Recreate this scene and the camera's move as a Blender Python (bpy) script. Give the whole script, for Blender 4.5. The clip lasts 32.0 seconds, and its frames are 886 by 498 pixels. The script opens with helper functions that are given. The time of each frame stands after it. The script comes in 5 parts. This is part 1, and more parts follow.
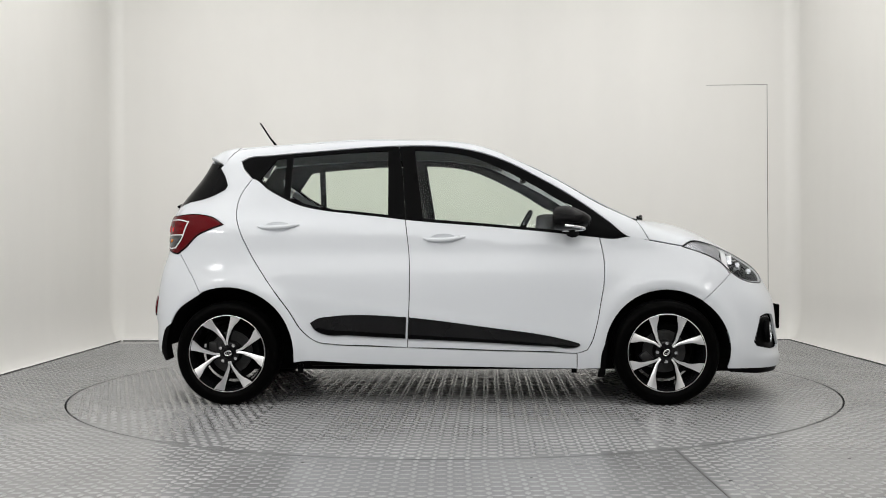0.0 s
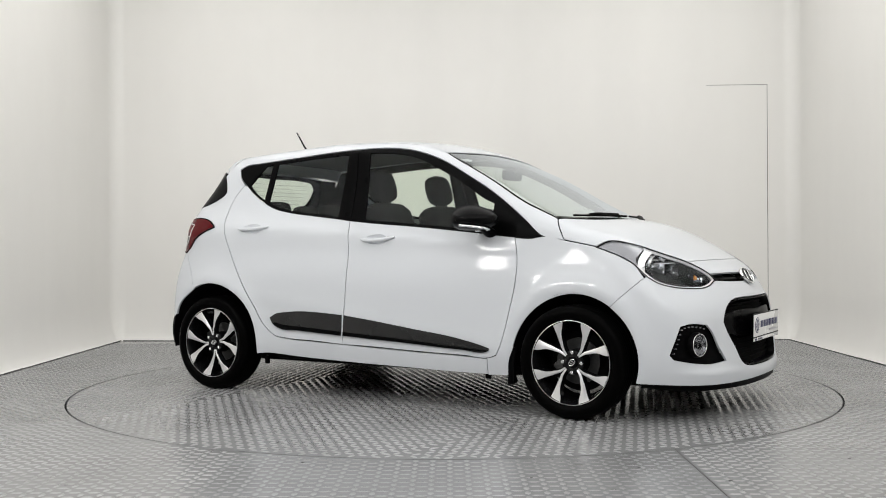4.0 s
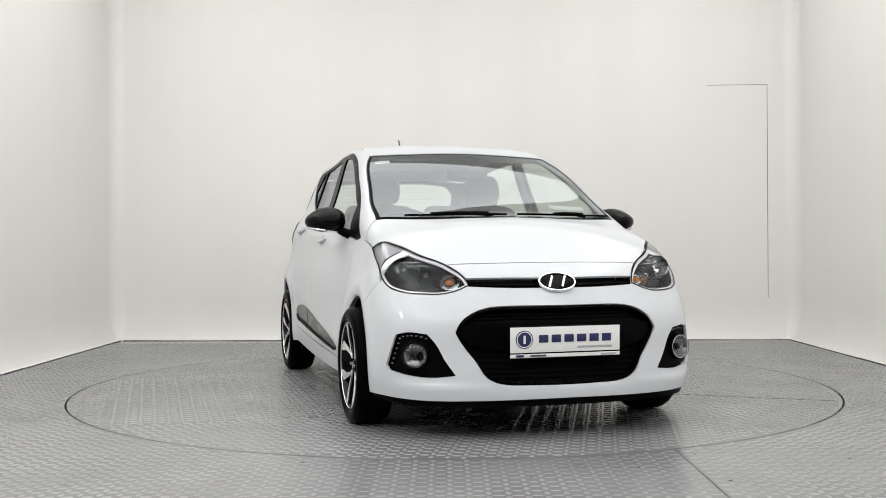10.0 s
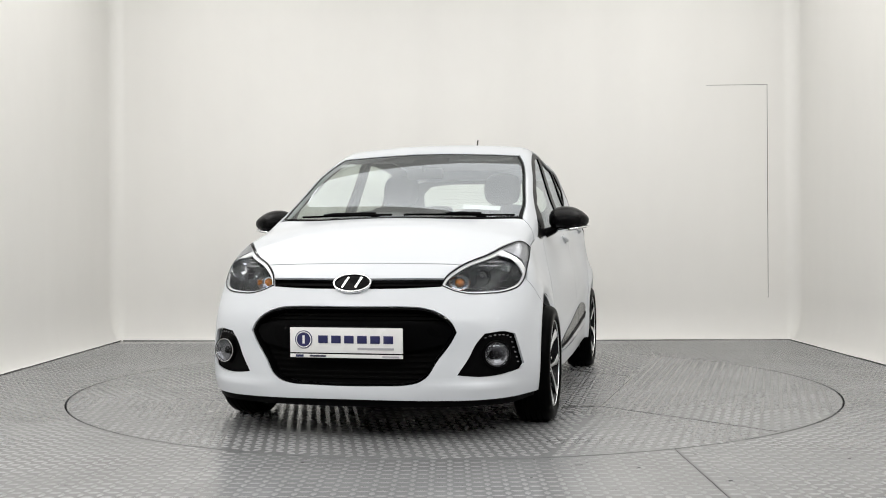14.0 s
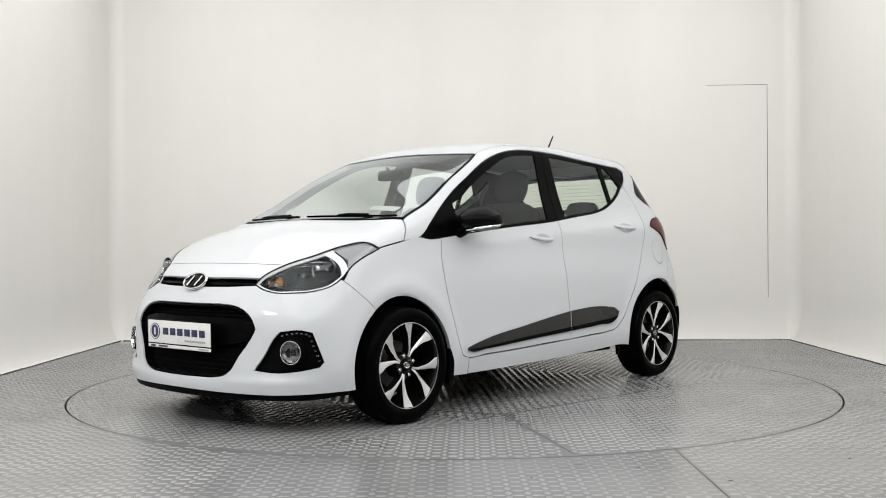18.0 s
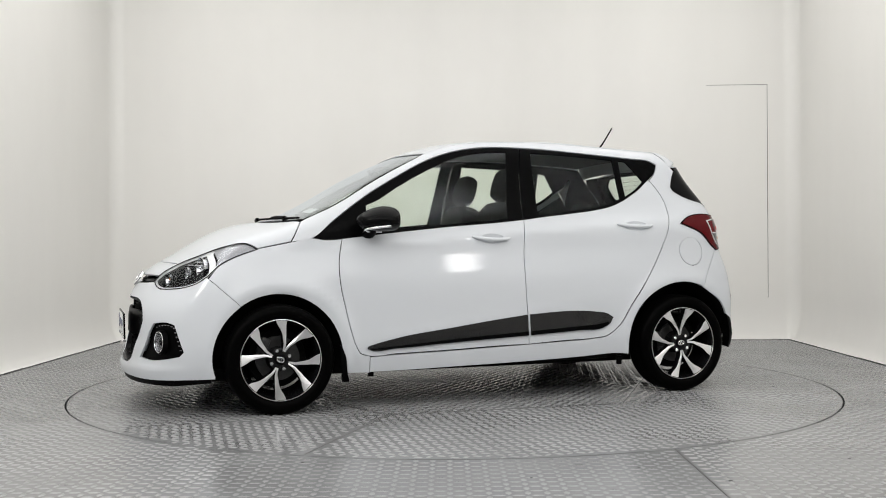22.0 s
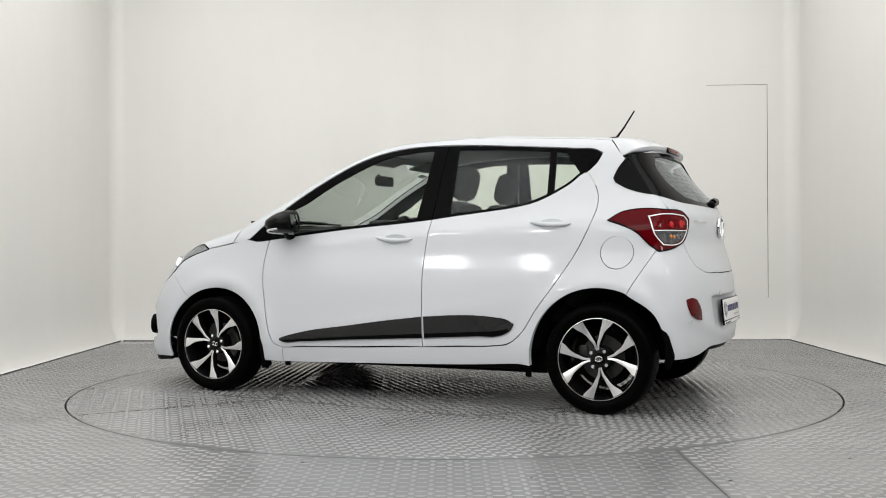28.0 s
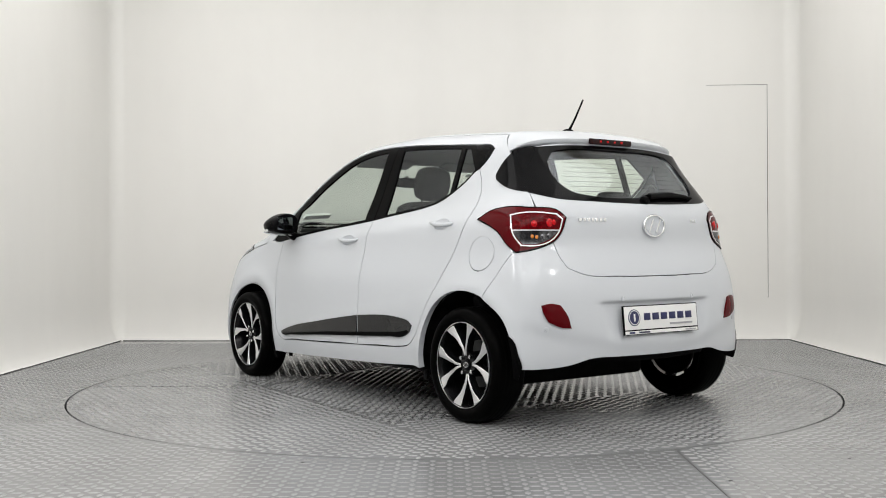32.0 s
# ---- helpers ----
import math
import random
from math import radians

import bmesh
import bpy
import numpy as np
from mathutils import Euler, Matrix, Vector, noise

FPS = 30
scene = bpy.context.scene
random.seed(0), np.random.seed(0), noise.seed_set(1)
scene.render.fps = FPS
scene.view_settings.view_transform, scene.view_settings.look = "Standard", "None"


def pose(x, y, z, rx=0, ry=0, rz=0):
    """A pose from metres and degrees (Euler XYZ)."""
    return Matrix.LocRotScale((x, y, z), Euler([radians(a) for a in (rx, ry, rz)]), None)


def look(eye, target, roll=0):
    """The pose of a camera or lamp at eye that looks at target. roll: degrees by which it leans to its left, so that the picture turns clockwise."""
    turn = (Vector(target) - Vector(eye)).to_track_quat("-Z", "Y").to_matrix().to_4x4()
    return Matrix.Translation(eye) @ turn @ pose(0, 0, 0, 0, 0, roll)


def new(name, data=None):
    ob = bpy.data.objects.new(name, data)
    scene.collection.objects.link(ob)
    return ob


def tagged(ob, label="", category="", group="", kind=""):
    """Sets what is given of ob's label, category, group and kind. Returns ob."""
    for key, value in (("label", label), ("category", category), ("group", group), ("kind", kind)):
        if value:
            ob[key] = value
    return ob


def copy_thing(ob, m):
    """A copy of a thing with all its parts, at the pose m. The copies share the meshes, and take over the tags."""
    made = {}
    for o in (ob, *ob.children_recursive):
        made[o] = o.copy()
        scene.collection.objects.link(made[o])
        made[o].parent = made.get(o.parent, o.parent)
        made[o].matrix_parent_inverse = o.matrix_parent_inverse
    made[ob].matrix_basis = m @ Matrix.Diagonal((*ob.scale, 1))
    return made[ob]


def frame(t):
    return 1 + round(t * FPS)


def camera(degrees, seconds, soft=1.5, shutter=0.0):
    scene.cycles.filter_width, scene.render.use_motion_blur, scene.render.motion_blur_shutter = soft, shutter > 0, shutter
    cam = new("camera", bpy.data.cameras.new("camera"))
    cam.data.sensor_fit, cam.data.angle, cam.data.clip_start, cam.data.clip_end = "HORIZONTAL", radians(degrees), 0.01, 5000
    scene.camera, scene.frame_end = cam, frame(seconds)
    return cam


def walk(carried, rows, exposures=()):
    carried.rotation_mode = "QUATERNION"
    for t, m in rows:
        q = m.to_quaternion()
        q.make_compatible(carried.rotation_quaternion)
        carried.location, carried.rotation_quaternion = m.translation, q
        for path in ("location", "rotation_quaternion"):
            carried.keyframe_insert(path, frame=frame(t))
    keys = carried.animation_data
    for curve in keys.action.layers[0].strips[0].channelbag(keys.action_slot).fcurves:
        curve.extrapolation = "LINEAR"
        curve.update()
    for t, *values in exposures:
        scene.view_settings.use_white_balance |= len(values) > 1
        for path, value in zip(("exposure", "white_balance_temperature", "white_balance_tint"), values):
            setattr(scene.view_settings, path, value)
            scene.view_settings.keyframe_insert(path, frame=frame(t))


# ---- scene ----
cam = camera(46.49, 32.0, soft=1.0)
STAND = pose(0, -6.443, 0.857, 89.911, 0.356, 0.305)
walk(cam, [(0, STAND), (32.0, STAND)], exposures=[(0, 0.08), (3, 0.10), (9, 0.18), (13, 0.18), (16, 0.18), (19, 0.22), (21, 0.13), (23, 0.11), (25, 0.09), (32, 0.16)])

# ---- light: a closed photo studio lit by soft panels under its ceiling, with fills added ----
world = bpy.data.worlds.new("studio_air")
scene.world = world
world.use_nodes = True
world.node_tree.nodes["Background"].inputs[0].default_value = (0.9, 0.93, 1.0, 1)
world.node_tree.nodes["Background"].inputs[1].default_value = 0.05


def area_lamp(name, eye, target, wide, deep, watts, colour=(1.0, 0.992, 0.98)):
    data = bpy.data.lights.new(name, "AREA")
    data.shape, data.size, data.size_y, data.energy, data.color = "RECTANGLE", wide, deep, watts, colour
    lamp = new(name, data)
    lamp.matrix_basis = look(eye, target)
    return lamp


area_lamp("ceiling_softbox_lamp", (-0.25, -2.2, 4.0), (-0.25, -2.2, 0), 5.7, 8.8, 144)
# two unseen strips, added to brighten the car's sides and the side walls
area_lamp("added_side_fill_left", (-2.45, -2.2, 3.95), (-2.45, -2.2, 0), 1.0, 8.8, 40)
area_lamp("added_side_fill_right", (2.45, -2.2, 3.95), (2.45, -2.2, 0), 1.0, 8.8, 40)
# an unseen fill, added high behind the camera to lift the faces towards it
area_lamp("added_front_fill", (0.1, -6.2, 3.6), (0, 0, 0.6), 5.4, 1.4, 74)
area_lamp("flood_lamp_left", (-2.86, -3.25, 2.42), (0, -0.3, 0.7), 0.44, 0.36, 16)
area_lamp("flood_lamp_right", (2.88, -3.9, 2.48), (0, -0.3, 0.7), 0.36, 0.34, 9)


# ---- materials ----
def material(name, colour=(0.8, 0.8, 0.8), rough=0.5, metal=0.0, coat=0.0, grain=0.0, grain_size=40.0, bump=0.0, stains=0.0, stain_size=3.0, specular=0.5, soft_detail=4.0, wear_span=0.15):
    """A surface with variation at two scales: fine grain and broad stains, in object space."""
    m = bpy.data.materials.new(name)
    m.use_nodes = True
    nodes, links = m.node_tree.nodes, m.node_tree.links
    b = nodes["Principled BSDF"]
    b.inputs["Base Color"].default_value = (*colour, 1)
    b.inputs["Roughness"].default_value = rough
    b.inputs["Metallic"].default_value = metal
    b.inputs["Coat Weight"].default_value = coat
    b.inputs["Coat Roughness"].default_value = 0.09
    b.inputs["Specular IOR Level"].default_value = specular
    if grain or stains or bump:
        co = nodes.new("ShaderNodeTexCoord")
        fine = nodes.new("ShaderNodeTexNoise")
        fine.inputs["Scale"].default_value, fine.inputs["Detail"].default_value = grain_size, 4
        links.new(co.outputs["Object"], fine.inputs["Vector"])
        broad = nodes.new("ShaderNodeTexNoise")
        broad.inputs["Scale"].default_value, broad.inputs["Detail"].default_value = stain_size, soft_detail
        links.new(co.outputs["Object"], broad.inputs["Vector"])
        last = None
        for source, amount in ((fine, grain), (broad, stains)):
            if not amount:
                continue
            ramp = nodes.new("ShaderNodeMapRange")
            ramp.interpolation_type = "SMOOTHSTEP"
            ramp.inputs["From Min"].default_value, ramp.inputs["From Max"].default_value = 0.25, 0.75
            ramp.inputs["To Min"].default_value, ramp.inputs["To Max"].default_value = 1 - amount, 1 + amount
            links.new(source.outputs["Fac"], ramp.inputs["Value"])
            mix = nodes.new("ShaderNodeVectorMath")
            mix.operation = "SCALE"
            if last is None:
                mix.inputs[0].default_value = colour
            else:
                links.new(last.outputs[0], mix.inputs[0])
            links.new(ramp.outputs[0], mix.inputs["Scale"])
            last = mix
        if last is not None:
            links.new(last.outputs[0], b.inputs["Base Color"])
            wear = nodes.new("ShaderNodeMapRange")
            wear.interpolation_type = "SMOOTHERSTEP"
            wear.inputs["From Min"].default_value, wear.inputs["From Max"].default_value = 0.15, 0.85
            wear.inputs["To Min"].default_value, wear.inputs["To Max"].default_value = rough * (1 - wear_span), min(1, rough * (1 + wear_span))
            links.new(broad.outputs["Fac"], wear.inputs["Value"])
            links.new(wear.outputs[0], b.inputs["Roughness"])
        if bump:
            relief = nodes.new("ShaderNodeBump")
            relief.inputs["Strength"].default_value, relief.inputs["Distance"].default_value = bump, 0.002
            links.new(fine.outputs["Fac"], relief.inputs["Height"])
            links.new(relief.outputs[0], b.inputs["Normal"])
    return m


def glass(name, tint, gloss_rough=0.0, least=0.055, most=0.9):
    """A clear pane: tinted light passes, and its face mirrors more at a slant."""
    m = bpy.data.materials.new(name)
    m.use_nodes = True
    nodes, links = m.node_tree.nodes, m.node_tree.links
    nodes.remove(nodes["Principled BSDF"])
    clear, shine, mix, face, power, fres = (nodes.new(k) for k in ("ShaderNodeBsdfTransparent", "ShaderNodeBsdfGlossy", "ShaderNodeMixShader", "ShaderNodeLayerWeight", "ShaderNodeMath", "ShaderNodeMath"))
    clear.inputs[0].default_value = (*tint, 1)
    shine.inputs["Roughness"].default_value = gloss_rough
    face.inputs["Blend"].default_value = 0.5
    power.operation, fres.operation = "POWER", "MULTIPLY_ADD"
    power.inputs[1].default_value, fres.inputs[1].default_value, fres.inputs[2].default_value = 4.0, most, least
    shine.inputs["Color"].default_value = (0.90, 0.95, 1.0, 1)
    links.new(face.outputs["Facing"], power.inputs[0])
    links.new(power.outputs[0], fres.inputs[0])
    links.new(fres.outputs[0], mix.inputs[0])
    links.new(clear.outputs[0], mix.inputs[1])
    links.new(shine.outputs[0], mix.inputs[2])
    links.new(mix.outputs[0], nodes["Material Output"].inputs["Surface"])
    return m


def turned_alloy(name, colour):
    """Metal cut on a lathe: its sheen runs along the circles round the hub's y axis."""
    m = material(name, colour, 0.34, metal=1.0)
    nodes, links = m.node_tree.nodes, m.node_tree.links
    b = nodes["Principled BSDF"]
    co, cross, world_way = nodes.new("ShaderNodeTexCoord"), nodes.new("ShaderNodeVectorMath"), nodes.new("ShaderNodeVectorTransform")
    cross.operation = "CROSS_PRODUCT"
    cross.inputs[1].default_value = (0, 1, 0)
    world_way.vector_type, world_way.convert_from, world_way.convert_to = "VECTOR", "OBJECT", "WORLD"
    links.new(co.outputs["Object"], cross.inputs[0])
    links.new(cross.outputs[0], world_way.inputs[0])
    links.new(world_way.outputs[0], b.inputs["Tangent"])
    b.inputs["Anisotropic"].default_value = 0.6
    return m


def wall_paint(name, colour):
    """Cream paint with faint upright bands, cloudy patches and a slightly wavy sheen."""
    m = material(name, colour, 0.32)
    nodes, links = m.node_tree.nodes, m.node_tree.links
    b = nodes["Principled BSDF"]
    co = nodes.new("ShaderNodeTexCoord")
    last = None
    for scale, detail, amount in (((2.6, 2.6, 0.14), 2.0, 0.014), ((0.9, 0.9, 0.7), 3.0, 0.014), ((7.0, 7.0, 5.0), 3.0, 0.006)):
        place, noise, ramp, mix = (nodes.new(k) for k in ("ShaderNodeMapping", "ShaderNodeTexNoise", "ShaderNodeMapRange", "ShaderNodeVectorMath"))
        place.inputs["Scale"].default_value = scale
        noise.inputs["Scale"].default_value, noise.inputs["Detail"].default_value = 1.0, detail
        ramp.inputs["From Min"].default_value, ramp.inputs["From Max"].default_value = 0.25, 0.75
        ramp.inputs["To Min"].default_value, ramp.inputs["To Max"].default_value = 1 - amount, 1 + amount
        mix.operation = "SCALE"
        links.new(co.outputs["Object"], place.inputs["Vector"])
        links.new(place.outputs[0], noise.inputs["Vector"])
        links.new(noise.outputs["Fac"], ramp.inputs["Value"])
        links.new(ramp.outputs[0], mix.inputs["Scale"])
        if last is None:
            mix.inputs[0].default_value = colour
        else:
            links.new(last.outputs[0], mix.inputs[0])
        last = mix
        height = noise
    links.new(last.outputs[0], b.inputs["Base Color"])
    relief = nodes.new("ShaderNodeBump")
    relief.inputs["Strength"].default_value, relief.inputs["Distance"].default_value = 0.25, 0.004
    links.new(height.outputs["Fac"], relief.inputs["Height"])
    links.new(relief.outputs[0], b.inputs["Normal"])
    return m


WALL = wall_paint("cream_wall_paint", (0.835, 0.825, 0.797))
DRAPE = material("dark_drape", (0.055, 0.055, 0.058), 0.8, grain=0.15, grain_size=12, specular=0.2)
CEIL = material("ceiling_paint", (0.78, 0.77, 0.74), 0.6, grain=0.02, stains=0.03)
FLOOR = material("grey_tread_plate", (0.198, 0.201, 0.205), 0.23, grain=0.06, grain_size=60, stains=0.10, stain_size=1.6, specular=1.0)
# same paint as FLOOR; the paler tone holds the light their slopes catch
LUGS = material("light_catching_tread_lugs", (0.284, 0.286, 0.289), 0.23, grain=0.08, grain_size=50, stains=0.16, stain_size=1.4, specular=0.9)
# lugs worn flat, with caught light again put into the paler tone
WORNLUGS = material("worn_flat_light_catching_lugs", (0.268, 0.271, 0.275), 0.23, grain=0.08, grain_size=50, stains=0.12, stain_size=1.4, specular=1.0)
DARK = material("dark_gap", (0.004, 0.004, 0.004), 0.8, specular=0.02)
PAINT = material("white_car_paint", (0.590, 0.612, 0.643), 0.42, coat=0.55, specular=0.10)
BLACK = material("satin_black_trim", (0.0018, 0.0018, 0.002), 0.30, grain=0.10, grain_size=400, specular=0.03)
GLOSSY = material("gloss_black_trim", (0.0025, 0.0025, 0.003), 0.06, specular=0.08)
# door mirror glass: a dark reflection is put into its metal colour
MIRROR = material("dark_reflection_mirror_glass", (0.16, 0.17, 0.19), 0.04, metal=1.0)
CAP = material("black_mirror_cap", (0.003, 0.003, 0.0033), 0.26, specular=0.07)
MOULD = material("dark_grey_moulding", (0.005, 0.005, 0.0056), 0.26, grain=0.08, grain_size=300, specular=0.45)
PLASTIC = material("black_textured_plastic", (0.002, 0.002, 0.0022), 0.5, grain=0.15, grain_size=500, specular=0.03)
UNDER = material("underbody_black", (0.003, 0.003, 0.003), 0.8, grain=0.3, grain_size=30, specular=0.1)
RUBBER = material("tyre_rubber", (0.0014, 0.0014, 0.0014), 0.34, grain=0.15, grain_size=120, specular=0.018)
ALLOY = turned_alloy("machined_alloy", (0.84, 0.84, 0.85))
RIMBLACK = material("gloss_black_wheel_paint", (0.005, 0.005, 0.0055), 0.20, specular=0.2)
STEEL = material("brake_disc_steel", (0.05, 0.05, 0.05), 0.4, metal=0.6, grain=0.1, grain_size=80)
CHROME = material("chrome", (0.85, 0.86, 0.87), 0.06, metal=1.0)
REFLECTOR = material("lamp_reflector", (0.65, 0.66, 0.68), 0.15, metal=1.0, grain=0.05, grain_size=60)
SILVER = material("silver_bezel", (0.26, 0.26, 0.275), 0.28, metal=0.7, coat=0.6)
HAIRLINE = material("hairline_gap", (0.10, 0.095, 0.085), 0.8)
LAMPIN = material("grey_lamp_housing", (0.016, 0.016, 0.017), 0.16, metal=0.3, specular=0.2, grain=0.15, grain_size=90)
BEZEL = material("bright_silver_bezel", (0.82, 0.82, 0.83), 0.22, metal=0.25, coat=0.5)
SEAMGREY = material("dusty_plate_joint", (0.06, 0.06, 0.06), 0.8)
REDLENS = material("red_lamp_lens", (0.085, 0.0010, 0.003), 0.06, specular=0.12)
DARKRED = material("unlit_brake_lens", (0.012, 0.0008, 0.001), 0.10, specular=0.2)
DEEPRED = material("deep_red_reflector", (0.10, 0.0012, 0.003), 0.12, specular=0.1, grain=0.45, grain_size=70)
BRIGHTRED = material("bright_red_reflector", (0.50, 0.006, 0.010), 0.12, specular=0.3, grain=0.35, grain_size=120)
AMBER = material("amber_bulb", (0.55, 0.17, 0.012), 0.15, coat=0.5)
CLEARLENS = glass("clear_lens", (0.95, 0.96, 0.97), least=0.025, most=0.32)
WINDOW = glass("green_tinted_glass", (0.87, 0.92, 0.86), least=0.02)
SCREEN = glass("windscreen_glass", (0.84, 0.89, 0.86), least=0.21)
BACKGLASS = glass("rear_window_glass", (0.84, 0.89, 0.84), least=0.07)
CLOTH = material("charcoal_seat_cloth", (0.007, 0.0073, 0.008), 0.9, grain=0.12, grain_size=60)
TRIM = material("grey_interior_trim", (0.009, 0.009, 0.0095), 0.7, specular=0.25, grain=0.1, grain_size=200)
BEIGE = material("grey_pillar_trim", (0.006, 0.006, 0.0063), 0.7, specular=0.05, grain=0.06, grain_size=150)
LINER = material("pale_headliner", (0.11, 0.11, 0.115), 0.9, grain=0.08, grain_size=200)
CLEARSILVER = material("silver_reflector_under_clear_lens", (0.16, 0.16, 0.17), 0.16, metal=0.85, grain=0.2, grain_size=90)
DARKCLEAR = material("dark_clear_lens", (0.10, 0.10, 0.105), 0.14, metal=0.8, specular=0.3, grain=0.5, grain_size=60)
PLATE = material("white_plate_plastic", (0.80, 0.80, 0.79), 0.3, coat=0.3, grain=0.01)
BLUE = material("navy_print", (0.016, 0.018, 0.085), 0.4)
INK = material("dark_print", (0.03, 0.03, 0.06), 0.4)
PALE = material("pale_print", (0.36, 0.36, 0.38), 0.4)
PAPER = material("white_sticker", (0.75, 0.76, 0.76), 0.6)


# ---- mesh helpers ----
def link_mesh(name, me, mat, parent=None, label=""):
    me.materials.append(mat)
    ob = new(name, me)
    ob.parent = parent
    return tagged(ob, label)


def part(name, bm, mat, parent=None, label="", smooth=40):
    """Links a bmesh as one mesh object under a thing or under a part."""
    bmesh.ops.recalc_face_normals(bm, faces=bm.faces)
    limit = radians(smooth)
    for f in bm.faces:
        f.smooth = smooth > 0
    for e in bm.edges:
        e.smooth = e.calc_face_angle(0) < limit
    me = bpy.data.meshes.new(name)
    bm.to_mesh(me)
    bm.free()
    return link_mesh(name, me, mat, parent, label)


def box(size, at=(0, 0, 0), bevel=0.0, turn=None, bm=None, segments=2):
    bm = bm or bmesh.new()
    m = Matrix.Translation(at) @ (turn or Matrix.Identity(4)) @ Matrix.Diagonal((*size, 1))
    made = bmesh.ops.create_cube(bm, size=1, matrix=m)
    if bevel:
        edges = list({e for v in made["verts"] for e in v.link_edges})
        bmesh.ops.bevel(bm, geom=edges, offset=bevel, segments=segments, profile=0.6, affect="EDGES")
    return bm


def tube(radius, depth, at=(0, 0, 0), turn=None, seg=24, radius2=None, bm=None, bevel=0.0):
    bm = bm or bmesh.new()
    m = Matrix.Translation(at) @ (turn or Matrix.Identity(4))
    made = bmesh.ops.create_cone(bm, cap_ends=True, segments=seg, radius1=radius, radius2=radius if radius2 is None else radius2, depth=depth, matrix=m)
    if bevel:
        edges = [e for e in {e for v in made["verts"] for e in v.link_edges} if any(len(f.verts) > 4 for f in e.link_faces)]
        bmesh.ops.bevel(bm, geom=edges, offset=bevel, segments=2, affect="EDGES")
    return bm


def lathe(profile, seg=48, close=False, bm=None):
    """Turns a profile of (radius, y) about the y axis."""
    bm = bm or bmesh.new()
    rings = []
    for r, y in profile:
        rings.append([bm.verts.new((r * math.cos(2 * math.pi * k / seg), y, r * math.sin(2 * math.pi * k / seg))) for k in range(seg)])
    pairs = list(zip(rings, rings[1:])) + ([(rings[-1], rings[0])] if close else [])
    for a, b in pairs:
        for k in range(seg):
            bm.faces.new((a[k], a[(k + 1) % seg], b[(k + 1) % seg], b[k]))
    return bm


def sweep(points, radius, seg=8, bm=None, flat=1.0):
    """A rod along points; flat squeezes it upwards."""
    bm = bm or bmesh.new()
    rings = []
    pts = [Vector(p) for p in points]
    for i, p in enumerate(pts):
        d = (pts[min(i + 1, len(pts) - 1)] - pts[max(i - 1, 0)]).normalized()
        a = d.cross(Vector((0, 0, 1)) if abs(d.z) < 0.95 else Vector((1, 0, 0))).normalized()
        b = d.cross(a)
        r = radius[i] if isinstance(radius, (list, tuple)) else radius
        rings.append([bm.verts.new(p + a * r * math.cos(2 * math.pi * k / seg) + b * r * flat * math.sin(2 * math.pi * k / seg)) for k in range(seg)])
    for a, b in zip(rings, rings[1:]):
        for k in range(seg):
            bm.faces.new((a[k], a[(k + 1) % seg], b[(k + 1) % seg], b[k]))
    bm.faces.new(rings[0]), bm.faces.new(rings[-1])
    return bm


def slab(outline, low, high, bm=None, m=None):
    """A plate with that outline in x and y, between two heights, moved by m."""
    bm = bm or bmesh.new()
    m = m or Matrix.Identity(4)
    a = [bm.verts.new(m @ Vector((x, y, low))) for x, y in outline]
    b = [bm.verts.new(m @ Vector((x, y, high))) for x, y in outline]
    n = len(a)
    for i in range(n):
        bm.faces.new((a[i], a[(i + 1) % n], b[(i + 1) % n], b[i]))
    bm.faces.new(a), bm.faces.new(b)
    return bm


# ---- studio: walls, floor, ceiling ----
XL, XR, YL, YR, BACK, HIGH = -3.07, 3.09, 3.18, 2.91, -8.2, 4.1


def plan_path():
    """The inside line of the three seen walls at the floor, with tight rounded corners: places and their outward ways."""
    out = [((XR, BACK), (1, 0))]
    r = 0.03
    turns = (((XR - r, YR - r), 0, 90), ((XL + r, YL - r), 90, 180))
    for (cx, cy), a0, a1 in turns:
        for i in range(13):
            a = radians(a0 + (a1 - a0) * i / 12)
            out.append(((cx + r * math.cos(a), cy + r * math.sin(a)), (math.cos(a), math.sin(a))))
    return out + [((XL, BACK), (-1, 0))]


def wall_run(name, path, label="", foot=True, thick=0.15, mat=None):
    """A wall along a path in plan, thickened outwards, with a leaning concave foot."""
    prof = [(0, -0.02)] + [(0.10 * math.sin(math.pi / 2 * i / 8) ** 0.8, 0.375 * (1 - math.cos(math.pi / 2 * i / 8)) ** 0.9) for i in range(9)] + [(0.10, HIGH), (0.10 + thick, HIGH), (0.10 + thick, -0.02)]
    if not foot:
        prof = [(0, -0.02), (0, HIGH), (thick, HIGH), (thick, -0.02)]
    bm, k = bmesh.new(), len(prof)
    rows = [[bm.verts.new((p[0] + n[0] * o, p[1] + n[1] * o, z)) for o, z in prof] for p, n in path]
    for a, b in zip(rows, rows[1:]):
        for i in range(k):
            bm.faces.new((a[i], b[i], b[(i + 1) % k], a[(i + 1) % k]))
    bm.faces.new(rows[0]), bm.faces.new(rows[-1])
    return tagged(part(name, bm, mat or WALL, smooth=30), label, "wall", kind="structure")
PLAN = plan_path()
wall_run("wall_right", PLAN[:2], "smooth cream painted studio side wall with a coved foot")
wall_run("wall_back", PLAN[1:-1], "smooth cream painted studio back wall with rounded corners")
wall_run("wall_left", PLAN[-2:], "smooth cream painted studio side wall with a coved foot")
wall_run("wall_front", [((XL, BACK), (0, -1)), ((XR, BACK), (0, -1))], "dark grey drape on the wall behind the camera", foot=False, mat=DRAPE)
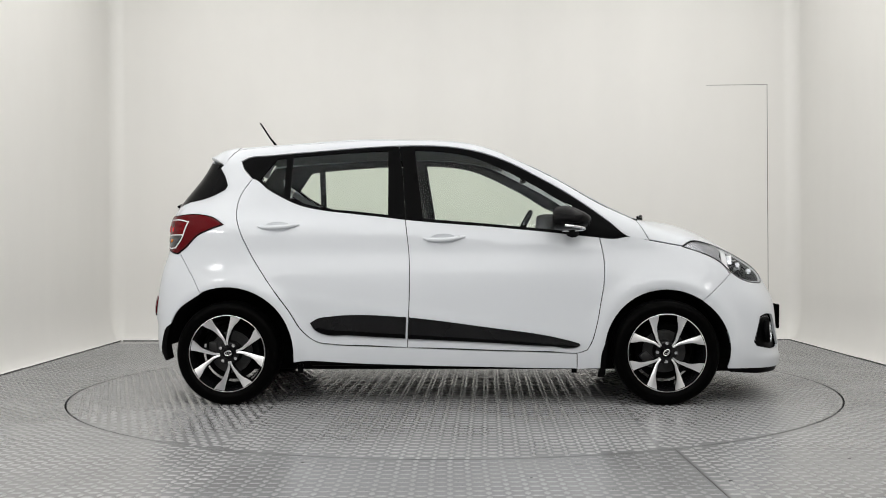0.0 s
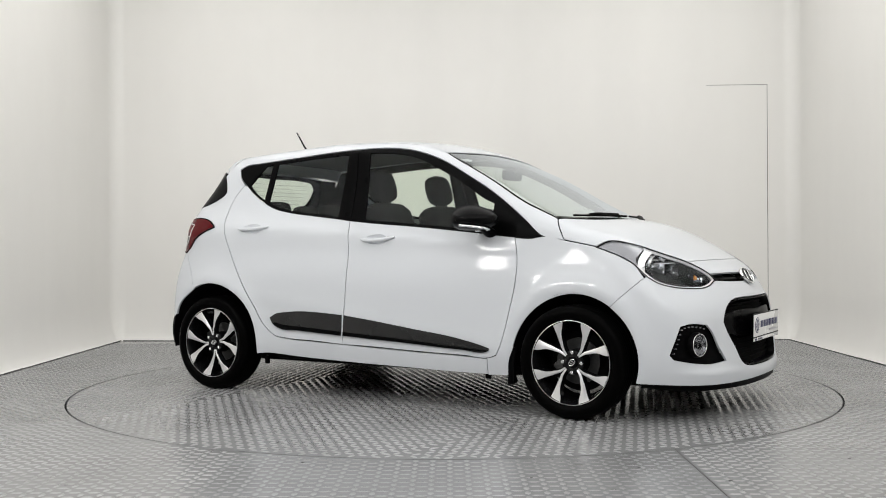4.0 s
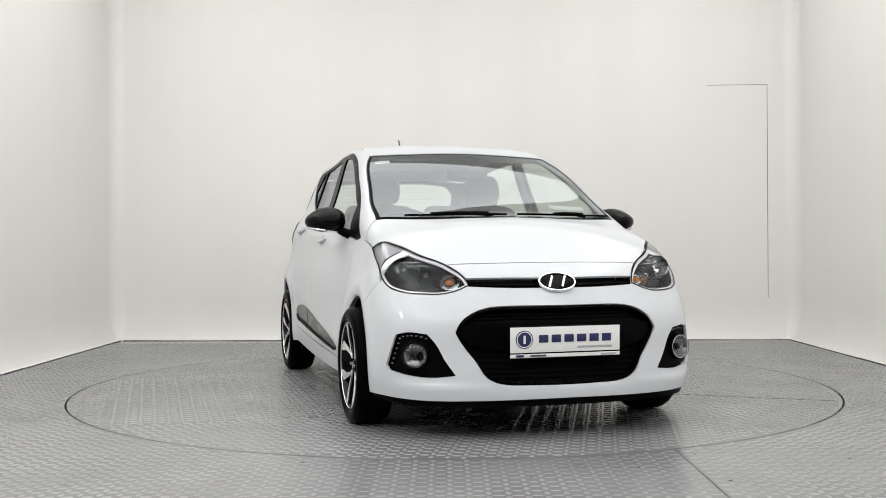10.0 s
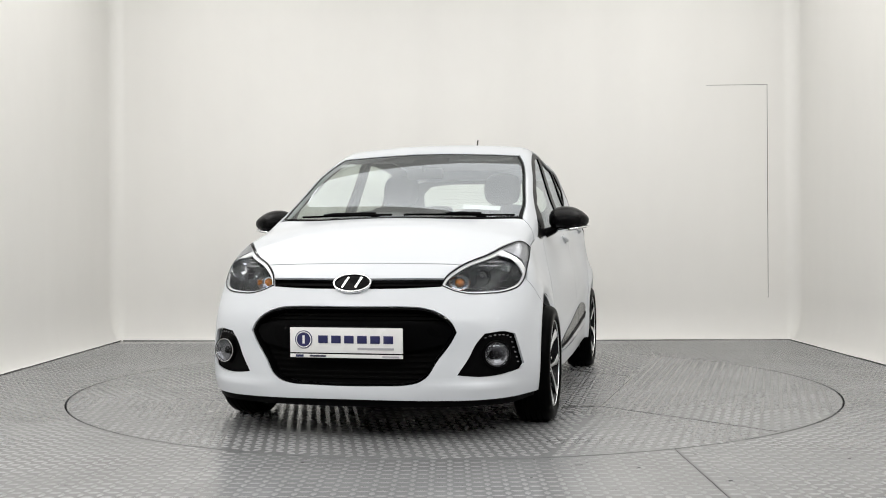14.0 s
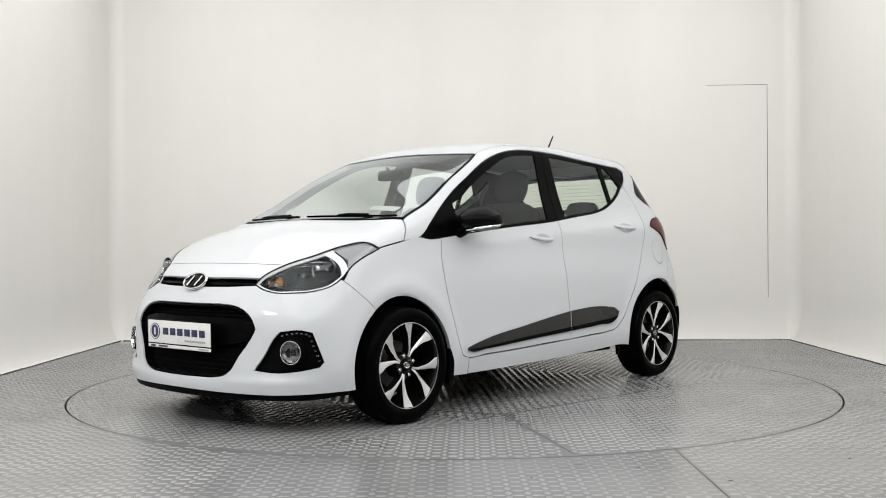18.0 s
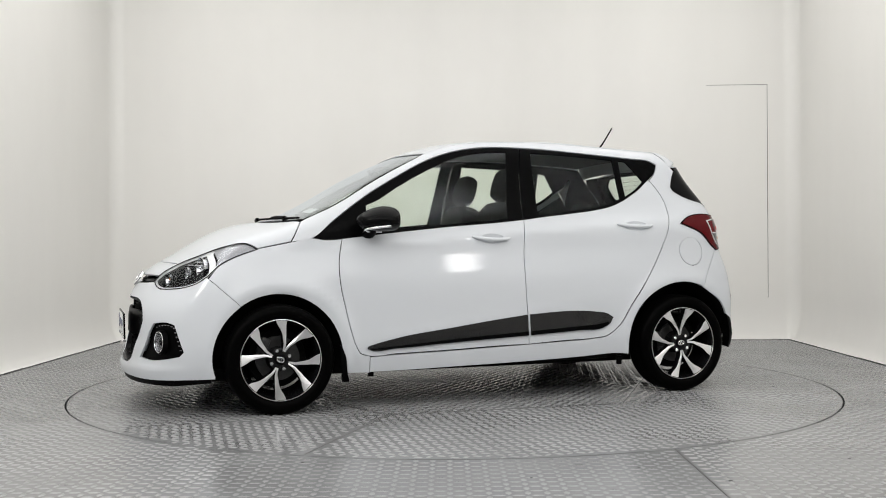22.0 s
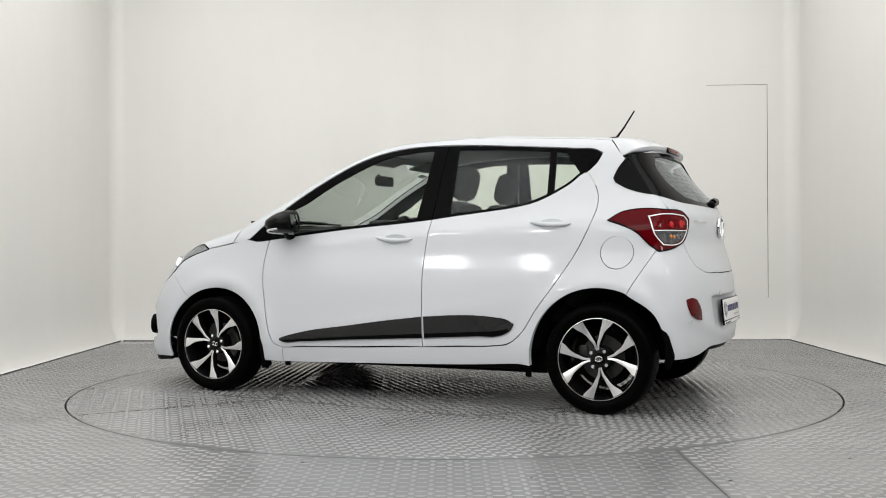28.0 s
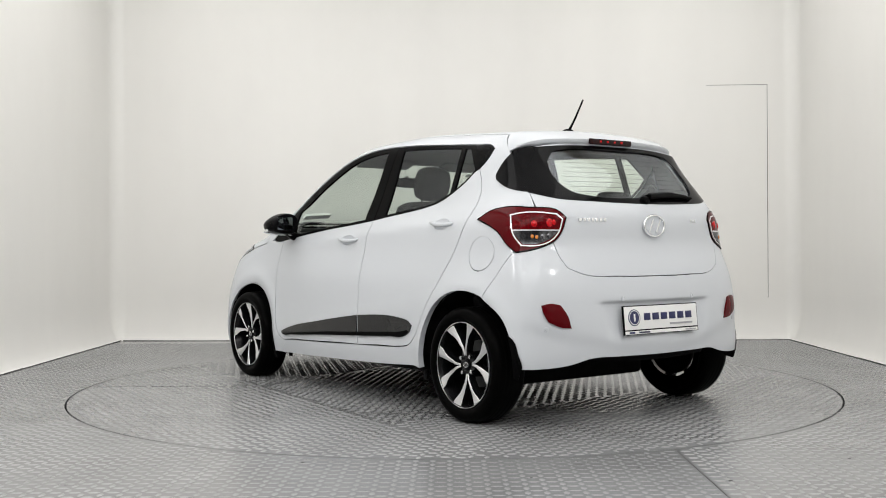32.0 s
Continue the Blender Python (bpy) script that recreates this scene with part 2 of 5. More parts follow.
tagged(part("ceiling", box((XR - XL + 0.6, YL - BACK + 0.7, 0.12), ((XL + XR) / 2, (YL + BACK) / 2, HIGH + 0.06)), CEIL), "plain pale studio ceiling", "ceiling", kind="structure")



def foot_gap(name, a, b, seed):
    """The uneven dark gap between a wall's foot and the floor."""
    rng, bm, t = random.Random(seed), bmesh.new(), 0.0
    d = Vector(b) - Vector(a)
    turn = Matrix.Rotation(math.atan2(d.y, d.x), 4, "Z")
    while t < 1:
        step = rng.uniform(.12, .5) / d.length
        p = Vector(a) + d * min(1, t + step / 2)
        box((step * d.length + .01, .006, rng.uniform(.004, .009)), (p.x, p.y, .003), bm=bm, turn=turn)
        t += step
    tagged(part(name, bm, SEAMGREY, smooth=0), "uneven dark gap along the wall's foot", "wall joint", kind="structure")


foot_gap("foot_gap_left", (XL + .003, -5.0), (XL + .003, YL - .03), 3)
foot_gap("foot_gap_right", (XR - .003, -5.0), (XR - .003, YR - .03), 5)
foot_gap("foot_gap_back", (XL + .03, YL - .003), (XR - .03, YR - .003), 8)

RING, GAP, MID = 2.267, 0.0105, (0.024, -0.008)


def ring_face(bm, inner, outer, z, seg=180):
    a = [bm.verts.new((MID[0] + inner * math.cos(2 * math.pi * k / seg), MID[1] + inner * math.sin(2 * math.pi * k / seg), z)) for k in range(seg)]
    b = [bm.verts.new((outer[k][0], outer[k][1], z)) for k in range(seg)]
    for k in range(seg):
        bm.faces.new((a[k], a[(k + 1) % seg], b[(k + 1) % seg], b[k]))
    return a


def floor_sheet():
    """The floor: one sheet with the round pit of the turntable in it."""
    bm, seg = bmesh.new(), 180
    outer = []
    for k in range(seg):
        c, s = math.cos(2 * math.pi * k / seg), math.sin(2 * math.pi * k / seg)
        reach = min((XR + 0.1) / abs(c) if abs(c) > 1e-6 else 99, ((YL + 0.1) if s > 0 else -BACK + 0.1) / abs(s) if abs(s) > 1e-6 else 99)
        outer.append((c * reach, s * reach))
    rim = ring_face(bm, RING + GAP, outer, 0.0, seg)
    low = [bm.verts.new((v.co.x, v.co.y, -0.08)) for v in rim]
    for k in range(seg):
        bm.faces.new((rim[k], rim[(k + 1) % seg], low[(k + 1) % seg], low[k]))
    return bm


tagged(part("floor", floor_sheet(), FLOOR, smooth=20), "grey painted steel tread plate studio floor", "floor", kind="structure")
tagged(part("pit_floor", tube(RING + 0.2, 0.02, (0, 0, -0.1), seg=64), DARK), "dark pit below the turntable", "floor", kind="structure")


def lug_mesh(name, inside, low, high, pitch=0.048, turn=0.0, mat=LUGS, parent=None, rise=0.0038):
    """Raised lozenges of a tread plate, laid criss-cross, in one mesh."""
    c, s = math.cos(turn), math.sin(turn)
    n = int(max(abs(v) for v in (*low, *high)) * 1.5 / pitch) + 2
    i, j = np.meshgrid(np.arange(-n, n), np.arange(-n, n))
    i, j = i.ravel(), j.ravel()
    x, y = (i * c - j * s) * pitch, (i * s + j * c) * pitch
    keep = (x > low[0]) & (x < high[0]) & (y > low[1]) & (y < high[1]) & inside(x, y)
    x, y, kind = x[keep], y[keep], ((i + j) % 2)[keep]
    a = turn + np.where(kind == 0, radians(45), radians(-45))
    long, wide, h = 0.0255, 0.0105, rise
    shape = np.array([(-1, 0, 0), (-.45, -1, 0), (.45, -1, 0), (1, 0, 0), (.45, 1, 0), (-.45, 1, 0), (-.55, 0, 1), (.55, 0, 1)], float)
    faces = [(0, 1, 6), (1, 2, 7), (1, 7, 6), (2, 3, 7), (3, 4, 7), (4, 5, 6), (4, 6, 7), (5, 0, 6)]
    u, v = shape[:, 0] * long, shape[:, 1] * wide
    px = x[:, None] + np.cos(a)[:, None] * u - np.sin(a)[:, None] * v
    py = y[:, None] + np.sin(a)[:, None] * u + np.cos(a)[:, None] * v
    pz = np.broadcast_to(shape[:, 2] * h + 0.0002, px.shape)
    co = np.stack([px, py, pz], -1).reshape(-1, 3).astype(np.float32)
    tri = (np.array(faces)[None] + (np.arange(len(x)) * 8)[:, None, None]).reshape(-1, 3).astype(np.int32)
    me = bpy.data.meshes.new(name)
    me.vertices.add(len(co)), me.loops.add(tri.size), me.polygons.add(len(tri))
    me.vertices.foreach_set("co", co.ravel())
    me.loops.foreach_set("vertex_index", tri.ravel())
    me.polygons.foreach_set("loop_start", np.arange(len(tri), dtype=np.int32) * 3)
    me.polygons.foreach_set("use_smooth", np.ones(len(tri), bool))
    me.update(calc_edges=True)
    return link_mesh(name, me, mat, parent)


for inside, mat, rise, label in ((lambda x, y: (x < -0.91) | (x > 0.962), LUGS, 0.0034, "small raised lozenges of the steel tread plate floor"), (lambda x, y: (x >= -0.91) & (x < 0.938), WORNLUGS, 0.0016, "worn, nearly flat lozenges of the middle floor plate")):
    tagged(lug_mesh("tread_lugs", lambda x, y: (np.hypot(x - MID[0], y - MID[1]) > RING + 0.03) & inside(x, y), (XL + 0.02, BACK + 0.05), (XR - 0.02, 2.9), turn=radians(45), mat=mat, rise=rise), label, "floor tread", kind="stuff")
for x, y0, y1 in ((0.95, -8.0, -2.09), (-0.28, 2.3, 3.0)):
    tagged(part("floor_seam", box((0.0042, y1 - y0, 0.002), (x, (y0 + y1) / 2, 0.0005)), SEAMGREY), "thin dark joint between floor plates", "floor joint", kind="structure")

turntable = tagged(new("turntable"), "round steel tread plate turntable flush with the floor", "turntable")
part("disc", tube(RING, 0.05, (0, 0, -0.025), seg=180, bevel=0.002), FLOOR, turntable)
SEAMS = (((-.55, 1.075), (.70, .965)), ((.71, .97), (1.32, 1.81)), ((.71, .965), (1.10, -.20)), ((-.60, 1.06), (-1.37, .01)))


def off_seams(x, y):
    """True where no joint of the turntable's plates runs."""
    free = np.hypot(x, y) < RING - 0.02
    for (ax, ay), (bx, by) in SEAMS:
        t = np.clip(((x - ax) * (bx - ax) + (y - ay) * (by - ay)) / ((bx - ax) ** 2 + (by - ay) ** 2), 0, 1)
        free &= np.hypot(x - ax - t * (bx - ax), y - ay - t * (by - ay)) > 0.02
    return free


# the plates of the turntable lie with their tread turned different ways
for turn, zone in ((radians(-5), lambda x, y: y > 1.02 - .088 * x), (radians(45), lambda x, y: (y <= 1.02 - .088 * x) & (np.abs(x) < .95)), (radians(20), lambda x, y: (y <= 1.02 - .088 * x) & (np.abs(x) >= .95))):
    tagged(lug_mesh("disc_tread", lambda x, y: off_seams(x, y) & zone(x, y), (-RING, -RING), (RING, RING), turn=turn, parent=turntable), kind="stuff")
for a, b in SEAMS:
    d = Vector(b) - Vector(a)
    part("plate_seam", box((d.length, 0.0026, 0.002), ((a[0] + b[0]) / 2, (a[1] + b[1]) / 2, 0.0004), turn=Matrix.Rotation(math.atan2(d.y, d.x), 4, "Z")), SEAMGREY, turntable)


def flecks(name, places, parent=None):
    """Small dark chips and scuffs lying on the plates."""
    made = []
    for k, (x, y, size) in enumerate(places):
        bm = slab([(x + size * math.cos(a) * (1, .5, .8, .4, .9, .6)[i], y + size * .35 * math.sin(a) * (1, .7, .5, .9, .6, 1)[(i + k) % 6]) for i, a in enumerate(2 * math.pi * j / 6 for j in range(6))], 0.0008, 0.0026)
        made.append(part(name, bm, SEAMGREY, parent))
    return made


for chip in flecks("dirt_chip", [(.50, -2.40, .020), (.73, -2.45, .009), (1.02, -2.68, .012), (1.0, -2.2, .014), (-.59, -2.33, .010), (.30, -2.62, .007), (-1.4, -2.7, .008), (1.6, -2.3, .009)]):
    tagged(chip, "small dark chip of dirt on the floor plates", "dirt chip", group="chips on the floor")
flecks("dirt_chip", [(-1.77, .82, .016), (-.70, -1.54, .013), (2.0, .98, .016), (.4, 1.6, .008), (1.2, -1.3, .009), (-1.2, 1.3, .007)], turntable)


def hidden_door():
    """A flush door in the back wall: its leaf stands 3 mm proud between dark gaps."""
    along = (Vector((XR, YR)) - Vector((XL, YL))).normalized()
    turn = Matrix.Rotation(math.atan2(along.y, along.x), 4, "Z")
    at = lambda x, z: (x, YL + 0.1 + (x - XL) * along.y / along.x, z)
    p = at(2.62, 1.355)
    door = tagged(new("door_1"), "flush cream wall door, closed, with a hairline gap", "door", kind="structure")
    door.matrix_basis = Matrix.Translation(p) @ turn
    part("leaf", box((0.60, 0.012, 1.94), (0, 0.0052, 0), 0.0006), WALL, door)
    part("gap_top", box((0.55, 0.004, 0.004), (0.03, -0.0006, 0.975)), HAIRLINE, door)
    part("gap_side", box((0.0045, 0.004, 1.95), (0.305, -0.0006, 0.0)), HAIRLINE, door)


hidden_door()


def flood(eye, target):
    """A wall-mounted soft flood: a shallow black housing behind its light."""
    ob = tagged(new("studio_flood"), "black rectangular soft studio flood light on the wall", "studio light", group="studio floods")
    ob.matrix_basis = look(eye, target)
    bm = bmesh.new()
    for x, y, w, h in ((0, .235, .85, .03), (0, -.235, .85, .03), (.40, 0, .03, .44), (-.40, 0, .03, .44)):
        box((w * 1.15, h, .12), (x * 1.1, y * 1.05, .03), .004, bm=bm)
    box((.85, .50, .02), (0, 0, .10), .004, bm=bm)
    part("housing", bm, BLACK, ob)
    part("bracket", box((.06, .06, .22), (0, 0, .20), .005), BLACK, ob)


flood((-2.86, -3.25, 2.42), (0, -0.3, 0.7))
flood((2.88, -3.9, 2.48), (0, -0.3, 0.7))
# ---- the car's shape: one smooth body, from which every panel is cut ----
class Curve:
    """Natural cubic spline through knots, straight beyond its ends."""

    def __init__(self, xs, ys):
        self.x, self.y = x, y = np.array(xs, float), np.array(ys, float)
        n, h = len(x), np.diff(x)
        a, b = np.eye(n), np.zeros(n)
        for i in range(1, n - 1):
            a[i, i - 1:i + 2] = h[i - 1], 2 * (h[i - 1] + h[i]), h[i]
            b[i] = 6 * ((y[i + 1] - y[i]) / h[i] - (y[i] - y[i - 1]) / h[i - 1])
        self.m = m = np.linalg.solve(a, b)
        self.d0 = (y[1] - y[0]) / h[0] - h[0] * (2 * m[0] + m[1]) / 6
        self.d1 = (y[-1] - y[-2]) / h[-1] + h[-1] * (m[-2] + 2 * m[-1]) / 6

    def __call__(self, t):
        t = np.asarray(t, float)
        x, y, m = self.x, self.y, self.m
        q = np.clip(t, x[0], x[-1])
        i = np.clip(np.searchsorted(x, q) - 1, 0, len(x) - 2)
        h = x[i + 1] - x[i]
        a = (x[i + 1] - q) / h
        b = 1 - a
        v = a * y[i] + b * y[i + 1] + ((a ** 3 - a) * m[i] + (b ** 3 - b) * m[i + 1]) * h * h / 6
        return v + self.d0 * np.minimum(t - x[0], 0) + self.d1 * np.maximum(t - x[-1], 0)


TOP = Curve([-1.55, -1.35, -1.1, -0.8, -0.5, -0.2, 0.0, 0.2, 0.4, 0.6, 0.8, 1.0, 1.15, 1.35, 1.55, 1.75, 1.88], [1.401, 1.445, 1.47, 1.486, 1.501, 1.497, 1.491, 1.461, 1.387, 1.293, 1.174, 1.073, 1.022, 0.982, 0.889, 0.773, 0.729])
CROWN = Curve([-1.5, -0.8, 0.0, 0.6, 1.0, 1.3, 1.8], [0.124, 0.082, 0.09, 0.107, 0.093, 0.167, 0.107])
WIDE = Curve([-1.8, -1.5, -1.2, -0.8, -0.3, 0.3, 0.8, 1.2, 1.5, 1.8], [0.779, 0.803, 0.841, 0.822, 0.819, 0.819, 0.803, 0.793, 0.81, 0.74])
SECT = Curve([0.15, 0.25, 0.4, 0.55, 0.7, 0.85, 0.97, 1.1, 1.25, 1.45], [-0.029, -0.008, -0.004, -0.012, -0.026, -0.057, -0.075, -0.137, -0.195, -0.257])
LEAN = Curve([-1.6, -1.1, -0.5, 0.2, 0.8, 1.2], [-0.091, -0.052, 0.001, 0.048, 0.072, -0.082])
FRONT = Curve([0.15, 0.25, 0.4, 0.55, 0.65, 0.75, 0.9, 1.1], [1.925, 1.94, 1.928, 1.913, 1.869, 1.839, 1.772, 1.599])
REAR = Curve([0.2, 0.3, 0.45, 0.6, 0.75, 0.88, 1.0, 1.15, 1.3, 1.42], [-1.691, -1.724, -1.729, -1.718, -1.691, -1.659, -1.656, -1.568, -1.442, -1.392])
FA = Curve([0.2, 0.5, 0.8, 1.0], [0.216, 0.258, 0.304, 0.288])
FB = Curve([0.2, 0.5, 0.8, 1.0], [0.353, 0.214, 0.351, 0.291])
RA = Curve([0.2, 0.5, 0.8, 1.1, 1.4], [0.144, 0.199, 0.192, 0.224, 0.134])
RB = Curve([0.2, 0.5, 0.8, 1.1, 1.4], [0.104, 0.032, 0.106, 0.159, 0.109])
KTS = Curve([-1.6, -.5, .3, .9, 1.3, 1.8], [.14, .13, .12, .12, .14, .16])
HUB_X, HUB_Z, TYRE = 1.1925, 0.2835, 0.2835


def smax(a, b, k):
    h = np.maximum(k - np.abs(a - b), 0) / k
    return np.maximum(a, b) + h ** 3 * k / 6


def half_width(x, z):
    d = np.maximum(z - .95, 0)
    y = WIDE(x) + SECT(z) + LEAN(x) * np.sqrt(d * d + .0016)
    # shoulder crease along the doors, and the hollow above the side mouldings
    fade = 1 / (1 + np.exp((np.abs(x + .15) - 1.0) * 14))
    d = z - (.871 - .079 * (x - .57))
    y = y - .27 * fade * (d + np.sqrt(d * d + 2e-5)) / 2 * np.exp(-(np.maximum(d, 0) / .10) ** 2)
    d = z - (.468 - .144 * (x - .3))
    y = y + .10 * fade * (np.sqrt(d * d + 1.5e-4) - d) / 2 * np.exp(-(np.minimum(d, 0) / .08) ** 2)
    for xw in (HUB_X, -HUB_X):
        r = np.hypot(x - xw, z - .30)
        y = y + .016 * np.exp(-((r - .365) / .055) ** 2)
    return y


def body(x, y, z):
    """Below zero inside the car, above it outside."""
    y = np.abs(y)
    side = y - half_width(x, z)
    top = (z - TOP(x) + CROWN(x) * y * y) * .9
    f = smax(side, top, KTS(x))
    front = x - FRONT(z) + FA(z) * y ** 2 + FB(z) * y ** 4
    # the plate stands in a shallow recess of the rear bumper
    dip = .020 / (1 + np.exp((z - .588) * 260)) / (1 + np.exp((.42 - z) * 60)) / (1 + np.exp((y - .37 + .25 * (.588 - z)) * 60))
    rear = REAR(z) - x + RA(z) * y ** 2 + RB(z) * y ** 4 + dip
    # below a swept crease the rear bumper draws in
    rear = rear + .016 / (1 + np.exp((z - .370 - .20 * y * y) * 55))
    # the chin of the front bumper stands out below a soft ledge
    front = front - .012 / (1 + np.exp((z - .240 - .05 * y * y) * 200))
    return smax(smax(f, front, .16), rear, .16)


def slope(p):
    e, out = 2e-3, []
    for k in range(3):
        d = np.zeros(3)
        d[k] = e
        out.append(body(*(p + d).T) - body(*(p - d).T))
    n = np.stack(out, -1)
    return n / np.linalg.norm(n, axis=-1, keepdims=True)


# A way to lay a panel's outline flat, and the rays by which it goes back on the body.
def side_way(sign):
    return (lambda p: np.stack([p[:, 0], p[:, 2]], -1),
            lambda q: (np.stack([q[:, 0], 0 * q[:, 0], q[:, 1]], -1), np.broadcast_to(np.array([0, sign, 0.]), (len(q), 3))))


def cross_way(z0):
    def back(q):
        a = q[:, 1] / .65
        return np.stack([q[:, 0], 0 * a, 0 * a + z0], -1), np.stack([0 * a, np.sin(a), np.cos(a)], -1)
    return lambda p: np.stack([p[:, 0], np.arctan2(p[:, 1], p[:, 2] - z0) * .65], -1), back


def end_way(x0, sign):
    def back(q):
        a = q[:, 0] / .8
        return np.stack([0 * a + x0, 0 * a, q[:, 1]], -1), np.stack([sign * np.cos(a), np.sin(a), 0 * a], -1)
    return lambda p: np.stack([np.arctan2(p[:, 1], sign * (p[:, 0] - x0)) * .8, p[:, 2]], -1), back


LEFT, RIGHT = side_way(1.0), side_way(-1.0)
OVER, HOOD = cross_way(0.8), cross_way(0.45)
NOSE, TAIL = end_way(1.0, 1.0), end_way(-0.9, -1.0)


def on_body(way, q):
    """Where the rays of flat places meet the body."""
    eye, d = way[1](q)
    lo, hi = np.zeros(len(q)), np.full(len(q), 1.4)
    for _ in range(40):
        mid = (lo + hi) / 2
        inner = body(*(eye + mid[:, None] * d).T) < 0
        lo, hi = np.where(inner, mid, lo), np.where(inner, hi, mid)
    return eye + lo[:, None] * d


def rounded(points, step=0.02, sharp=50.0, closed=True):
    """A loop through points: smooth where it bends little, with corners where it bends much."""
    p = np.array(points, float)
    n = len(p)
    tan = np.zeros_like(p)
    for i in range(n):
        a, b = p[i] - p[i - 1], p[(i + 1) % n] - p[i]
        la, lb = np.linalg.norm(a) + 1e-9, np.linalg.norm(b) + 1e-9
        bend = math.degrees(math.acos(max(-1, min(1, float(a @ b) / la / lb))))
        if bend < sharp and (closed or 0 < i < n - 1):
            tan[i] = (a / la * lb + b / lb * la) / (la + lb)
        else:
            tan[i] = np.nan
    out = []
    for i in range(n if closed else n - 1):
        a, b = p[i], p[(i + 1) % n]
        d = b - a
        L = np.linalg.norm(d)
        ta = d / (L + 1e-9) if np.isnan(tan[i, 0]) else tan[i]
        tb = d / (L + 1e-9) if np.isnan(tan[(i + 1) % n, 0]) else tan[(i + 1) % n]
        for k in range(max(1, int(L / step))):
            t = k / max(1, int(L / step))
            out.append((2 * t**3 - 3 * t**2 + 1) * a + (t**3 - 2 * t**2 + t) * L * ta + (3 * t**2 - 2 * t**3) * b + (t**3 - t**2) * L * tb)
    if not closed:
        out.append(p[-1])
    return np.array(out)


def area_of(q):
    x, y = q[:, 0], q[:, 1]
    return 0.5 * float(np.sum(x * np.roll(y, -1) - np.roll(x, -1) * y))


def inset(q, d):
    """A loop moved inwards by d."""
    a, b = q - np.roll(q, 1, 0), np.roll(q, -1, 0) - q
    t = a / (np.linalg.norm(a, axis=1, keepdims=True) + 1e-9) + b / (np.linalg.norm(b, axis=1, keepdims=True) + 1e-9)
    n = np.stack([-t[:, 1], t[:, 0]], -1)
    n /= np.linalg.norm(n, axis=1, keepdims=True) + 1e-9
    return q + n * d * (1 if area_of(q) > 0 else -1)


def within(pts, loop):
    x, y = pts[:, 0][:, None], pts[:, 1][:, None]
    ax, ay = loop[:, 0], loop[:, 1]
    bx, by = np.roll(ax, -1), np.roll(ay, -1)
    cross = ((ay > y) != (by > y)) & (x < (bx - ax) * (y - ay) / (by - ay + 1e-15) + ax)
    return cross.sum(1) % 2 == 1


def mirror(points):
    """The half loop from the car's middle, closed by its mirror image."""
    back = [(x, -y, z) for x, y, z in reversed(points) if abs(y) > 1e-6]
    return list(points) + back


def flip(points):
    return [(x, -y, z) for x, y, z in points]


from mathutils.geometry import delaunay_2d_cdt


